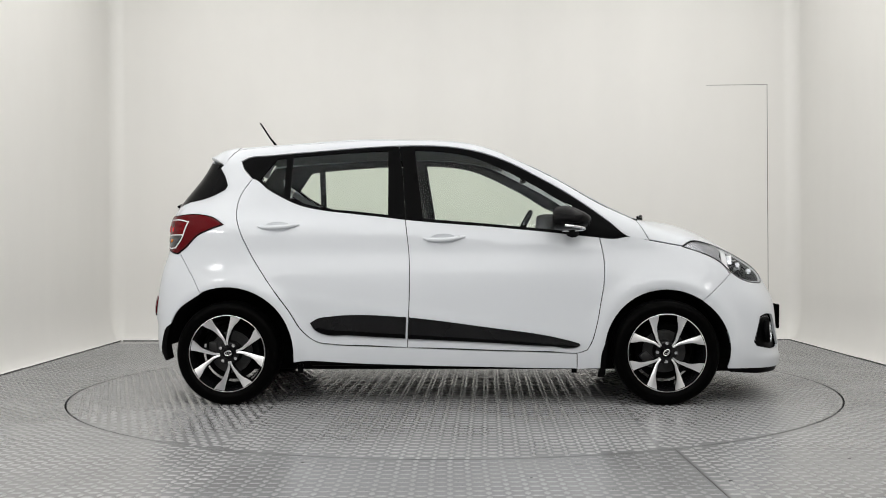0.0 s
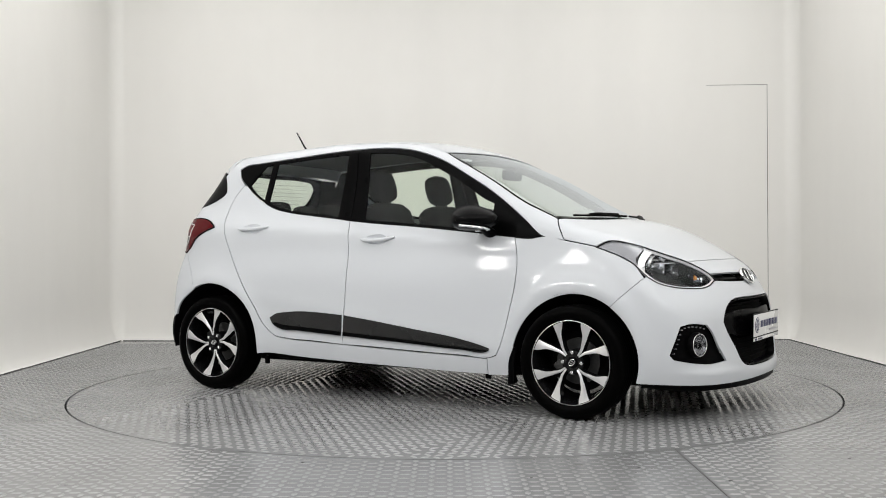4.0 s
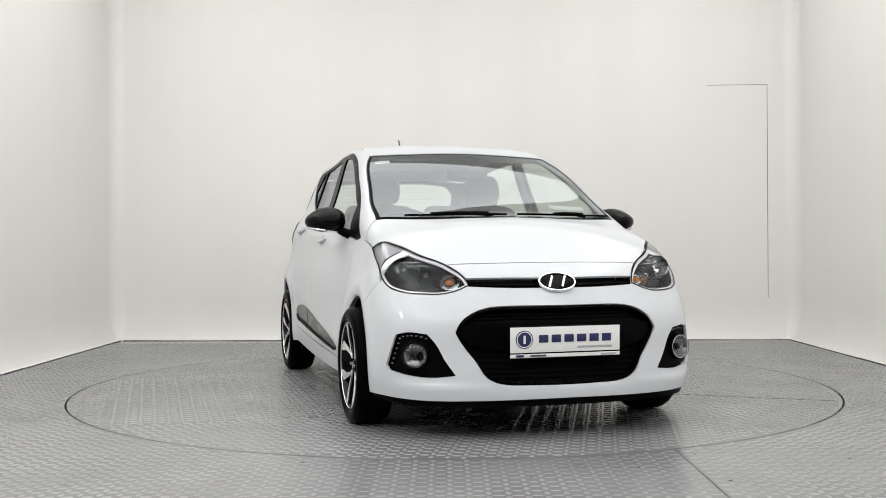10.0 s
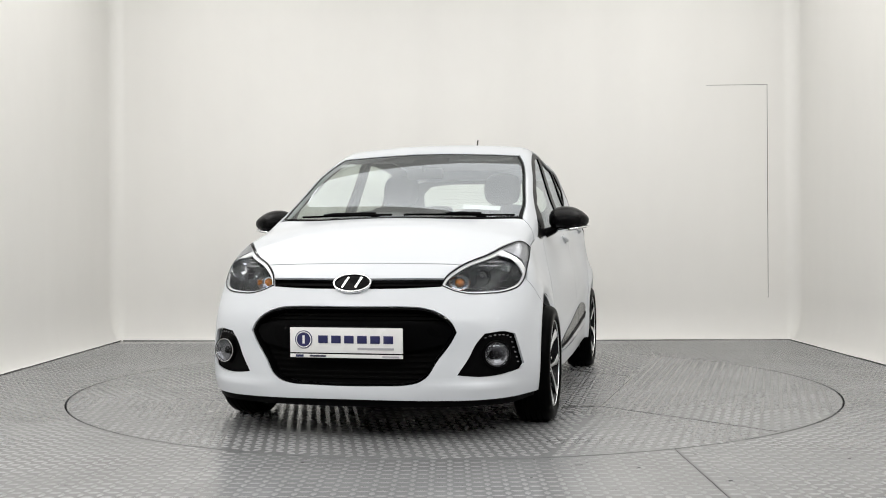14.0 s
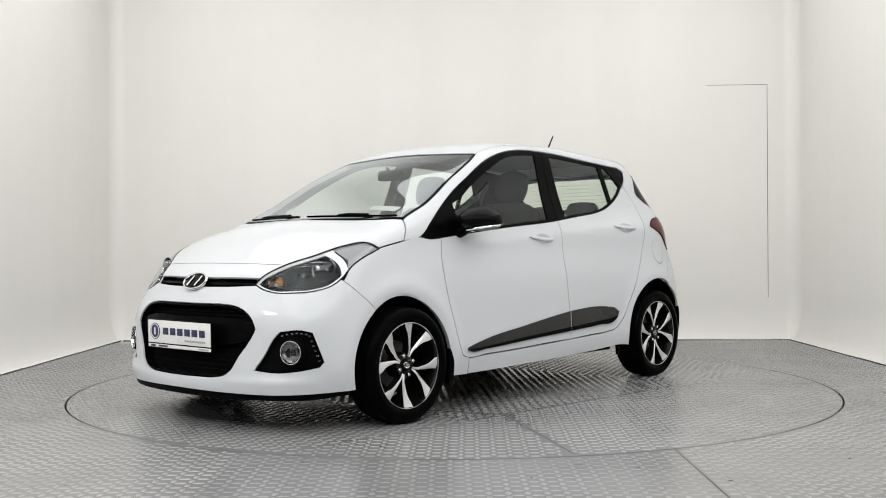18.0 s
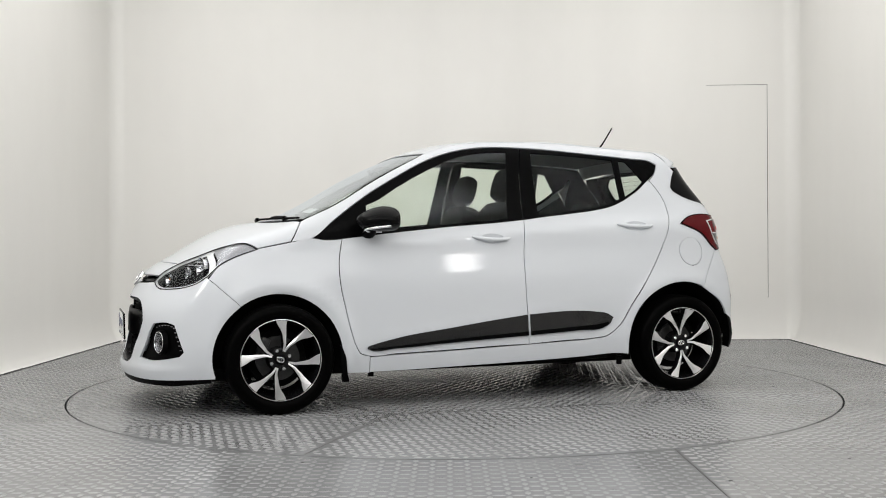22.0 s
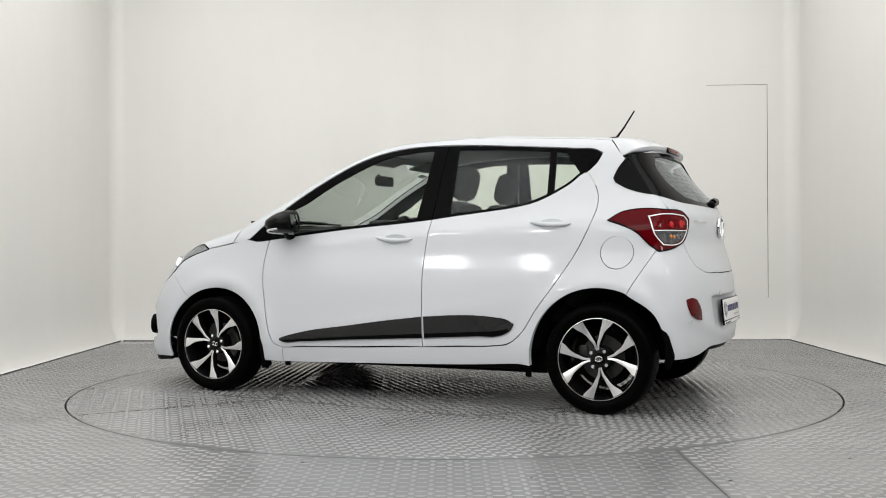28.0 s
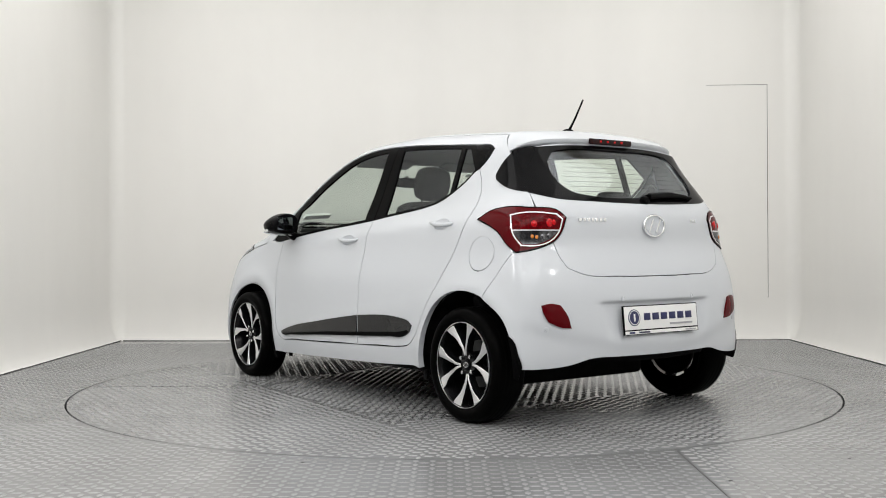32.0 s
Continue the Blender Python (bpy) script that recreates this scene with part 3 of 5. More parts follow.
def panel(name, way, outer, mat, parent, holes=(), gap=0.0024, hole_gap=0.0022, off=0.0, depth=0.012, grid=0.03, step=0.02, label="", bulge=None, sharp=50.0):
    """A panel cut out of the body: its outline and holes are laid flat, filled with a fine net, put back on the body (off metres proud of it)
    and given a folded edge."""
    loops = [inset(way[0](rounded(outer, step, sharp)), gap)] + [inset(way[0](rounded(h, step, sharp)), -hole_gap) for h in holes]
    verts, edges = [], []
    for q in loops:
        k = len(verts)
        verts += [Vector(v) for v in q]
        edges += [(k + i, k + (i + 1) % len(q)) for i in range(len(q))]
    lo, hi = loops[0].min(0), loops[0].max(0)
    nx, ny = int((hi[0] - lo[0]) / grid) + 2, int((hi[1] - lo[1]) / grid) + 2
    gx, gy = np.meshgrid(lo[0] + grid * (np.arange(nx) + .37), lo[1] + grid * (np.arange(ny) + .41))
    net = np.stack([gx.ravel(), gy.ravel()], -1)
    net = net[within(net, loops[0])]
    rim = np.concatenate(loops)
    if len(net):
        far = np.array([np.min(np.hypot(rim[:, 0] - a, rim[:, 1] - b)) for a, b in net]) > grid * .4
        verts += [Vector(v) for v in net[far]]
    v2, _, tris, _, _, _ = delaunay_2d_cdt(verts, edges, [], 0, 1e-6)
    q = np.array([(v.x, v.y) for v in v2])
    tri = np.array([t for t in tris if len(t) == 3])
    mid = q[tri].mean(1)
    keep = within(mid, loops[0])
    for h in loops[1:]:
        keep &= ~within(mid, h)
    tri = tri[keep]
    used = np.unique(tri)
    index = np.full(len(q), -1)
    index[used] = np.arange(len(used))
    q, tri = q[used], index[tri]
    p = on_body(way, q)
    n = slope(p)
    lift = np.full(len(p), off)
    if bulge is not None:
        lift = lift + bulge(p)
    p = p + n * lift[:, None]
    if bulge is not None:
        # the lifted face has normals of its own
        n = None
    face_n = np.cross(p[tri[:, 1]] - p[tri[:, 0]], p[tri[:, 2]] - p[tri[:, 0]])
    ref = slope(p[tri].mean(1))
    wrong = (face_n * ref).sum(1) < 0
    tri[wrong] = tri[wrong][:, ::-1]
    count = {}
    for t in tri:
        for a, b in ((t[0], t[1]), (t[1], t[2]), (t[2], t[0])):
            count[(a, b)] = 1
    border = [(a, b) for a, b in count if (b, a) not in count]
    ids = sorted({v for e in border for v in e})
    low = {v: len(p) + i for i, v in enumerate(ids)}
    down = p[ids] - slope(p[ids]) * depth
    faces = [tuple(int(v) for v in t) for t in tri]
    if depth:
        faces += [(int(b), int(a), low[a], low[b]) for a, b in border]
        co = np.concatenate([p, down])
    else:
        co = p
    me = bpy.data.meshes.new(name)
    me.from_pydata(co.tolist(), [], faces)
    me.polygons.foreach_set("use_smooth", np.ones(len(faces), bool))
    if n is not None:
        loop_n = []
        for f in faces:
            if len(f) == 3:
                loop_n += [tuple(n[v]) for v in f]
            else:
                a, b, c = (Vector(co[v]) for v in f[:3])
                w = (b - a).cross(c - a).normalized()
                loop_n += [tuple(w)] * 4
        me.normals_split_custom_set(loop_n)
    else:
        edge_at = {tuple(sorted(e)) for e in border}
        for e in me.edges:
            if tuple(sorted(e.vertices)) in edge_at:
                e.use_edge_sharp = True
    return link_mesh(name, me, mat, parent, label)


def both(name, way_pair, outer, mat, parent, holes=(), **more):
    """A panel on the left and its twin on the right."""
    return [panel(name, way_pair[0], outer, mat, parent, holes, **more), panel(name, way_pair[1], flip(outer), mat, parent, [flip(h) for h in holes], **more)]


def arc(cx, cz, r, a0, a1, n=14, y=0.80):
    return [(cx + r * math.cos(radians(a0 + (a1 - a0) * i / n)), y, cz + r * math.sin(radians(a0 + (a1 - a0) * i / n))) for i in range(n + 1)]


SIDES = (LEFT, RIGHT)
ARCH_F, ARCH_R = (1.198, .285, .335), (-1.190, .285, .362)
# ---- the car ----
car = tagged(new("car"), "white five-door hatchback car with black side mouldings, parked on the turntable", "car")

LAMP_F = [(1.290, .733, .853), (1.345, .702, .884), (1.448, .645, .870), (1.563, .575, .827), (1.678, .466, .775), (1.762, .405, .716), (1.792, .398, .687), (1.787, .458, .662),
          (1.766, .523, .648), (1.731, .586, .648), (1.660, .678, .658), (1.600, .722, .680), (1.550, .739, .715), (1.493, .744, .768), (1.424, .743, .806), (1.349, .738, .834)]
LAMP_R = [(-1.225, .754, .990), (-1.287, .727, 1.030), (-1.385, .698, 1.050), (-1.490, .655, 1.045), (-1.573, .535, 1.026), (-1.591, .506, .996), (-1.589, .532, .929), (-1.581, .562, .889),
          (-1.562, .634, .855), (-1.523, .704, .835), (-1.487, .734, .829), (-1.442, .745, .862), (-1.373, .752, .930), (-1.297, .756, .966)]
TOP_EDGE = [(.998, .728, .912), (.898, .715, .994), (.806, .690, 1.064), (.681, .662, 1.150), (.523, .640, 1.243), (.332, .606, 1.343), (.172, .587, 1.398), (.011, .572, 1.427),
            (-.183, .564, 1.436), (-.377, .562, 1.431), (-.570, .560, 1.419), (-.827, .564, 1.400), (-1.017, .576, 1.384), (-1.120, .580, 1.374), (-1.160, .588, 1.352)]
LOW_EDGE = [(-1.139, .610, 1.307), (-1.072, .632, 1.248), (-1.006, .650, 1.197), (-.909, .668, 1.140), (-.813, .684, 1.098), (-.686, .695, 1.070), (-.529, .705, 1.050), (-.308, .723, 1.024),
            (-.216, .730, 1.012), (-.057, .740, .996), (.258, .747, .970), (.574, .749, .938), (.765, .744, .916), (.842, .742, .908), (.943, .735, .902)]
DOOR_FRONT = [(.845, .740, .905), (.866, .755, .794), (.865, .781, .669), (.843, .798, .544), (.817, .810, .420), (.788, .813, .332), (.767, .811, .298), (.735, .808, .286)]
DOOR_MID = [(-.204, .818, .313), (-.198, .813, .479), (-.193, .801, .664), (-.197, .769, .819), (-.207, .757, .913), (-.220, .729, 1.012)]
DOOR_REAR = [(-.611, .813, .332), (-.704, .815, .347), (-.765, .820, .391), (-.857, .824, .523), (-.982, .815, .692), (-1.079, .784, .845), (-1.138, .766, .969), (-1.163, .718, 1.063), (-1.154, .674, 1.144), (-1.118, .644, 1.212), (-1.088, .630, 1.252)]
GATE_CUT = [(-1.192, .525, 1.423), (-1.251, .577, 1.355), (-1.386, .602, 1.206), (-1.502, .632, 1.064), (-1.545, .605, .975), (-1.576, .582, .884), (-1.602, .563, .809), (-1.628, .534, .756), (-1.652, .466, .728)]
SCREEN_EDGE = [(1.036, .652, 1.008), (.965, .650, 1.041), (.902, .648, 1.069), (.660, .612, 1.208), (.362, .556, 1.372), (.318, .535, 1.392)]
ROOF_SEAM = [(.318, .535, 1.392), (.1, .523, 1.436), (-.2, .513, 1.463), (-.6, .508, 1.462), (-1.0, .512, 1.440), (-1.192, .525, 1.423)]
SPEAR = [(.716, .81, .314), (.728, .81, .319), (.731, .81, .327), (.725, .81, .335), (.700, .81, .343), (.568, .81, .375), (.255, .81, .421), (-.056, .81, .463), (-.195, .81, .479), (-.366, .81, .490), (-.489, .81, .493), (-.613, .81, .486), (-.705, .81, .470), (-.738, .81, .449), (-.719, .81, .415),
         (-.673, .81, .390), (-.519, .81, .379), (-.204, .81, .361), (.256, .81, .338), (.569, .81, .319)]



def seam(points, n=6):
    """Places on the body's left side along a line drawn in side view."""
    q = np.concatenate([np.linspace(a, b, n, endpoint=False) for a, b in zip(points, points[1:])] + [np.array(points[-1:])])
    return [tuple(p) for p in on_body(LEFT, q)]


SEAM_F = seam([(1.548, .703), (1.391, .560)])
W_SEAM = [tuple(p) for p in on_body(OVER, OVER[0](np.linspace((1.296, .730, .856), (1.122, .724, .889), 6)))]
A_SEAM = [tuple(p) for p in on_body(OVER, OVER[0](np.linspace((1.116, .724, .890), (1.054, .655, .998), 7)))]
SEAM_R = seam([(-1.470, .826), (-1.385, .691), (-1.340, .612)])
# bonnet, wings, bumpers
panel("bonnet", HOOD, mirror([(1.723, 0, .784), (1.708, .261, .782), (1.672, .479, .776), (1.563, .575, .827), (1.448, .645, .870), (1.345, .702, .884)] + W_SEAM + A_SEAM + [(1.095, .56, 1.005), (1.17, .36, 1.01), (1.215, .15, 1.015), (1.222, 0, 1.015)]),
      PAINT, car, [LAMP_F, flip(LAMP_F)], label="white bonnet", gap=.0036, sharp=35)
both("front_wing", SIDES, W_SEAM + [(.998, .728, .911), (.943, .735, .901)] + DOOR_FRONT + [(.714, .80, .284), (.714, .792, .192), (.842, .797, .197)]
     + arc(1.198, .285, .335, 181, 58, 20) + SEAM_F[::-1] + [(1.493, .744, .77), (1.424, .743, .809)], PAINT, car, [LAMP_F], label="white front wing", depth=0.03, sharp=35)
GRILLE = mirror([(1.894, 0, .595), (1.88, .15, .5955), (1.87, .25, .595), (1.862, .325, .590), (1.857, .396, .570), (1.855, .458, .524), (1.856, .480, .483), (1.865, .458, .441), (1.889, .397, .357), (1.908, .350, .286), (1.915, .315, .266), (1.920, .27, .257), (1.93, .15, .252), (1.940, 0, .250)])
SLOT = mirror([(1.825, 0, .716), (1.790, .30, .718), (1.755, .425, .716), (1.785, .41, .684), (1.815, .25, .677), (1.835, 0, .675)])
FOGBEZEL = [(1.868, .487, .297), (1.845, .532, .365), (1.824, .569, .438), (1.807, .599, .474), (1.750, .682, .481), (1.717, .718, .470), (1.675, .751, .335), (1.692, .740, .313), (1.762, .681, .297), (1.823, .593, .288)]
BUMPER = [(1.723, 0, .784), (1.708, .261, .782), (1.672, .479, .776), (1.60, .65, .76)] + SEAM_F + arc(1.198, .285, .335, 52, -14, 12) + [(1.522, .795, .197), (1.70, .69, .190), (1.811, .592, .186), (1.901, .347, .187), (1.933, 0, .190)]
panel("front_bumper", NOSE, mirror(BUMPER), PAINT, car, [GRILLE, SLOT, FOGBEZEL, flip(FOGBEZEL), LAMP_F, flip(LAMP_F)], label="white front bumper", gap=0.0005, depth=0.012, sharp=35)
REARLOW = [(-1.726, 0, .327), (-1.716, .271, .329), (-1.692, .44, .327), (-1.666, .55, .302), (-1.599, .740, .289), (-1.545, .788, .290)]
panel("rear_bumper", TAIL, mirror([(-1.701, 0, .709), (-1.690, .241, .711), (-1.652, .466, .728), (-1.628, .534, .756), (-1.602, .563, .809), (-1.576, .582, .884), (-1.52, .70, .86)] + SEAM_R
      + [(-1.470, .80, .515), (-1.520, .80, .43), (-1.545, .79, .35)] + REARLOW[::-1]), PAINT, car, [LAMP_R, flip(LAMP_R)], label="white rear bumper", grid=0.014, gap=0.0005, depth=0.012, sharp=35)

# roof, pillars and quarters, tailgate
panel("roof", OVER, ROOF_SEAM + [(-1.192, .35, 1.44), (-1.192, 0, 1.45), (-1.192, -.35, 1.44)] + flip(ROOF_SEAM)[::-1] + [(.338, -.35, 1.40), (.345, 0, 1.41), (.338, .35, 1.40)], PAINT, car, label="white roof", sharp=35)
BODYSIDE = A_SEAM + SCREEN_EDGE + ROOF_SEAM[1:] + GATE_CUT[1:6] + [(-1.52, .70, .86)] + SEAM_R \
    + arc(-1.190, .285, .362, 111, 0, 18, .82)[:-1] + [(-.828, .822, .237), (-.55, .805, .226), (-.209, .807, .214), (.258, .805, .203), (.714, .795, .192), (.714, .80, .284), (.569, .812, .288), (.256, .818, .297), (-.055, .819, .309), (-.204, .818, .315), (-.426, .814, .323)] \
    + DOOR_REAR + [(-1.139, .610, 1.307)] + TOP_EDGE[::-1]
FLAP = [(-1.283 + .083 * math.cos(a), .79, .826 + .083 * math.sin(a)) for a in (math.pi * k / 14 for k in range(28))]
panel("body_side", OVER, BODYSIDE, PAINT, car, [LAMP_R, FLAP], label="white body side with sill, roof pillars and rear quarter", depth=0.03, grid=0.028, sharp=32)
panel("body_side", OVER, flip(BODYSIDE), PAINT, car, [flip(LAMP_R)], label="white body side with sill, roof pillars and rear quarter", depth=0.03, grid=0.028, sharp=32)
panel("fuel_flap", LEFT, FLAP, PAINT, car, gap=0.001, label="round white fuel filler flap")
REARGLASS = mirror([(-1.393, 0, 1.366), (-1.386, .30, 1.362), (-1.372, .44, 1.352), (-1.290, .575, 1.335), (-1.310, .586, 1.290), (-1.340, .593, 1.257), (-1.388, .601, 1.204), (-1.455, .627, 1.120), (-1.536, .536, 1.092), (-1.596, .335, 1.078), (-1.626, 0, 1.070)])
CLEAR_R = mirror([(-1.41, 0, 1.345), (-1.40, .30, 1.342), (-1.39, .40, 1.330), (-1.40, .455, 1.28), (-1.45, .46, 1.20), (-1.52, .41, 1.125), (-1.575, .33, 1.105), (-1.605, 0, 1.098)])
panel("tailgate", TAIL, mirror([(-1.37, 0, 1.378), (-1.36, .40, 1.368), (-1.290, .572, 1.330)] + GATE_CUT[2:] + [(-1.690, .241, .713), (-1.701, 0, .711)]), PAINT, car, [REARGLASS, LAMP_R, flip(LAMP_R)], label="white tailgate", sharp=35)


def roof_spoiler():
    """The wing at the roof's end: its top runs on from the roof, its edge overhangs the rear window."""
    bm, rows, n = bmesh.new(), [], 36
    for i in range(n + 1):
        s = -1 + 2 * i / n
        y, e = .580 * s, abs(s)
        x0 = -1.1940 - .057 * max(0, (abs(y) - .520) / .060)
        zg = np.interp(abs(y), [0, .4, .525, .580], [1.45, 1.44, 1.423, 1.352])
        base = on_body(OVER, OVER[0](np.array([[x0, y, zg], [x0 - .055 * (1 - .9 * e ** 6), y * .99, zg - .015]])))
        x_te, z_te, th = -1.414 + .040 * e ** 2 + .112 * e ** 6, 1.410 - .022 * e ** 2 - .052 * e ** 12, 1 - .8 * e ** 10
        p0, p1 = base[0] + [0, 0, .0015], base[1] + [0, 0, .003]
        rows.append([bm.verts.new(q) for q in (tuple(p0), tuple(p1), ((p1[0] + x_te) / 2, y, (p1[2] + z_te) / 2 + .006), (x_te + .02 * th, y, z_te + .003 * th), (x_te, y, z_te - .006 * th), (x_te + .002 * th, y, z_te - .020 * th), (x_te + .022 * th, y, z_te - .036 * th), (max(-1.345, x_te + .03 * th), y * .99, z_te - .034 * th), (max(p1[0] - .01, x_te + .04 * th), y * .985, p1[2] - .035 * th))])
    for a, b in zip(rows, rows[1:]):
        for k in range(len(a) - 1):
            bm.faces.new((a[k], a[k + 1], b[k + 1], b[k]))
    bm.faces.new(rows[0]), bm.faces.new(rows[-1])
    return part("roof_spoiler", bm, PAINT, car, "white roof spoiler", smooth=50)


spoiler = roof_spoiler()

# dark sheets added behind the gaps between panels, in place of the shade there
both("gap_shade_sheet", SIDES, [(1.08, .72, .86), (.95, .73, .885), (.70, .74, .895), (.2, .74, .95), (-.2, .73, .985), (-.6, .7, 1.03), (-.9, .67, 1.10), (-1.1, .63, 1.22), (-1.17, .66, 1.15), (-1.20, .72, 1.02), (-1.12, .77, .85), (-.95, .81, .66)] + arc(-1.190, .285, .39, 45, 4, 8, .82) + [(-.75, .81, .27), (-.4, .81, .265), (0, .81, .26), (.4, .80, .255), (.80, .80, .25)] + arc(1.198, .285, .400, 172, 66, 12) + [(1.42, .77, .66), (1.35, .74, .74)], DARK, car, off=-.024, depth=0, gap=0, sharp=20)
panel("gap_shade_sheet", HOOD, mirror([(1.735, 0, .775), (1.66, .45, .775), (1.30, .64, .88), (1.10, .70, .91), (1.06, .64, .99), (1.20, 0, 1.01)]), DARK, car, [LAMP_F, flip(LAMP_F)], off=-.018, depth=0)
panel("gap_shade_sheet", TAIL, mirror([(-1.66, 0, .80), (-1.58, .50, .80), (-1.50, .66, .80), (-1.42, .77, .74), (-1.39, .79, .62), (-1.60, .66, .60), (-1.68, 0, .62)]), DARK, car, off=-.020, depth=0)

# doors with their window frames and panes
def oval(cx, cz, rx, rz, y, n=18):
    return [(cx + rx * math.cos(2 * math.pi * i / n), y, cz + rz * math.sin(2 * math.pi * i / n)) for i in range(n)]


CUP_F, CUP_R = oval(-.008, .903, .075, .030, .757), oval(-.925, .975, .075, .030, .75)
doors_f = both("front_door", SIDES, DOOR_FRONT + [(.569, .812, .290), (.256, .818, .299), (-.055, .819, .311)] + DOOR_MID + LOW_EDGE[9:14], PAINT, car, [CUP_F], hole_gap=0, label="white front door", sharp=35)
doors_r = both("rear_door", SIDES, DOOR_MID[::-1] + [(-.426, .814, .325)] + DOOR_REAR + LOW_EDGE[1:8], PAINT, car, [CUP_R], hole_gap=0, label="white rear door", sharp=35)
GLASS_F = [(.700, .69, 1.092), (.636, .685, 1.118), (.520, .665, 1.188), (.394, .644, 1.258), (.266, .624, 1.320), (.139, .603, 1.372), (-.022, .589, 1.402), (-.175, .580, 1.411), (-.160, .616, 1.299), (-.137, .670, 1.137), (-.122, .728, 1.019), (.258, .743, .985), (.574, .745, .953), (.705, .744, .938)]
GLASS_R = [(-.325, .578, 1.410), (-.570, .570, 1.400), (-.866, .577, 1.380), (-.872, .679, 1.140), (-.800, .684, 1.112), (-.687, .688, 1.084), (-.497, .700, 1.062), (-.318, .715, 1.041)]
GLASS_Q = [(-.903, .582, 1.376), (-.955, .585, 1.369), (-1.045, .630, 1.250), (-.985, .655, 1.200), (-.908, .672, 1.155)]
FRAME_F = TOP_EDGE[:9] + [(-.262, .563, 1.434), (-.240, .60, 1.30)] + LOW_EDGE[8:]
FRAME_R = [(-.266, .563, 1.434)] + TOP_EDGE[9:] + LOW_EDGE[:8] + [(-.220, .730, 1.012), (-.244, .60, 1.30)]
for k, (way, turn) in enumerate(((LEFT, lambda p: p), (RIGHT, flip))):
    panel("window_frame", way, turn(FRAME_F), BLACK, doors_f[k], [turn(GLASS_F)], off=-.004, gap=.001, hole_gap=0, label="black front door window frame", sharp=35)
    panel("pane", way, turn(GLASS_F), WINDOW, doors_f[k], off=-.010, gap=-.004, depth=0, label="green-tinted front door glass", sharp=35).visible_shadow = False
    panel("window_frame", way, turn(FRAME_R), BLACK, doors_r[k], [turn(GLASS_R), turn(GLASS_Q)], off=-.004, gap=.001, hole_gap=0, label="black rear door window frame", sharp=35)
    panel("pane", way, turn(GLASS_R), WINDOW, doors_r[k], off=-.010, gap=-.004, depth=0, label="green-tinted rear door glass", sharp=35).visible_shadow = False
    panel("quarter_pane", way, turn(GLASS_Q), WINDOW, doors_r[k], off=-.010, gap=-.004, depth=0, label="small fixed quarter glass", sharp=35).visible_shadow = False
    # side mouldings in two lengths
    cut = [(x, y, z) for x, y, z in SPEAR]
    front = cut[:9] + [(-.201, .81, .361)] + cut[18:]
    rear = [(-.209, .81, .480)] + cut[9:17] + [(-.214, .81, .362)]
    panel("side_moulding", way, turn(front), MOULD, doors_f[k], off=.006, depth=.010, gap=.001, label="dark grey spear-shaped side moulding", sharp=35)
    panel("side_moulding", way, turn(rear), MOULD, doors_r[k], off=.006, depth=.010, gap=.001, label="dark grey rounded side moulding", sharp=35)
    for ob, low, high in ((doors_f[k], [(.712, .315), (.569, .3195), (.256, .3385), (-.199, .3615)], [(-.199, .386), (.256, .358), (.569, .333), (.712, .322)]), (doors_r[k], [(-.216, .3625), (-.519, .3795), (-.670, .391), (-.712, .414)], [(-.700, .424), (-.640, .413), (-.519, .405), (-.216, .387)])):
        panel("moulding_lip", way, turn([(x, .81, z) for x, z in low + high]), PLASTIC, ob, off=.0105, depth=.006, gap=.001, label="black lower lip of the moulding", sharp=35)
windscreen = panel("windscreen", OVER, [(.345, 0, 1.41), (.338, .35, 1.40)] + SCREEN_EDGE[::-1] + [(1.075, .56, 1.02), (1.13, .36, 1.03), (1.17, 0, 1.04), (1.13, -.36, 1.03), (1.075, -.56, 1.02)] + flip(SCREEN_EDGE) + [(.338, -.35, 1.40)], SCREEN, car, off=-.004, depth=0, grid=.015, label="clear windscreen", sharp=35)
windscreen.visible_shadow = False
SCREEN_LOOP = [(.345, 0, 1.41), (.338, .35, 1.40)] + SCREEN_EDGE[::-1] + [(1.075, .56, 1.02), (1.13, .36, 1.03), (1.17, 0, 1.04), (1.13, -.36, 1.03), (1.075, -.56, 1.02)] + flip(SCREEN_EDGE) + [(.338, -.35, 1.40)]
q = inset(OVER[0](rounded(SCREEN_LOOP, .02, 35)), .011)
panel("windscreen_border", OVER, SCREEN_LOOP, BLACK, windscreen, [[tuple(p) for p in on_body(OVER, q)]], off=-.0025, depth=0, gap=.001, hole_gap=0, label="black printed windscreen border", sharp=35)
rear_glass = panel("rear_window", TAIL, CLEAR_R, BACKGLASS, car, off=-.006, depth=0, gap=-.004, label="tinted rear window", sharp=35)
panel("rear_window_border", TAIL, REARGLASS, GLOSSY, car, [CLEAR_R], off=.0015, depth=.005, gap=-.003, label="black printed border of the rear window", sharp=35)
rear_glass.visible_shadow = False
for k in range(8):
    z = 1.300 - .025 * k
    line = [(-1.45, y, z) for y in np.linspace(-.40 + .004 * k, .40 - .004 * k, 15)]
    part("heating_wire", sweep([Vector(p) for p in on_body(TAIL, TAIL[0](np.array(line))) + np.array([.008, 0, 0])], .0007, 4), DARK, rear_glass, "thin heating wire")


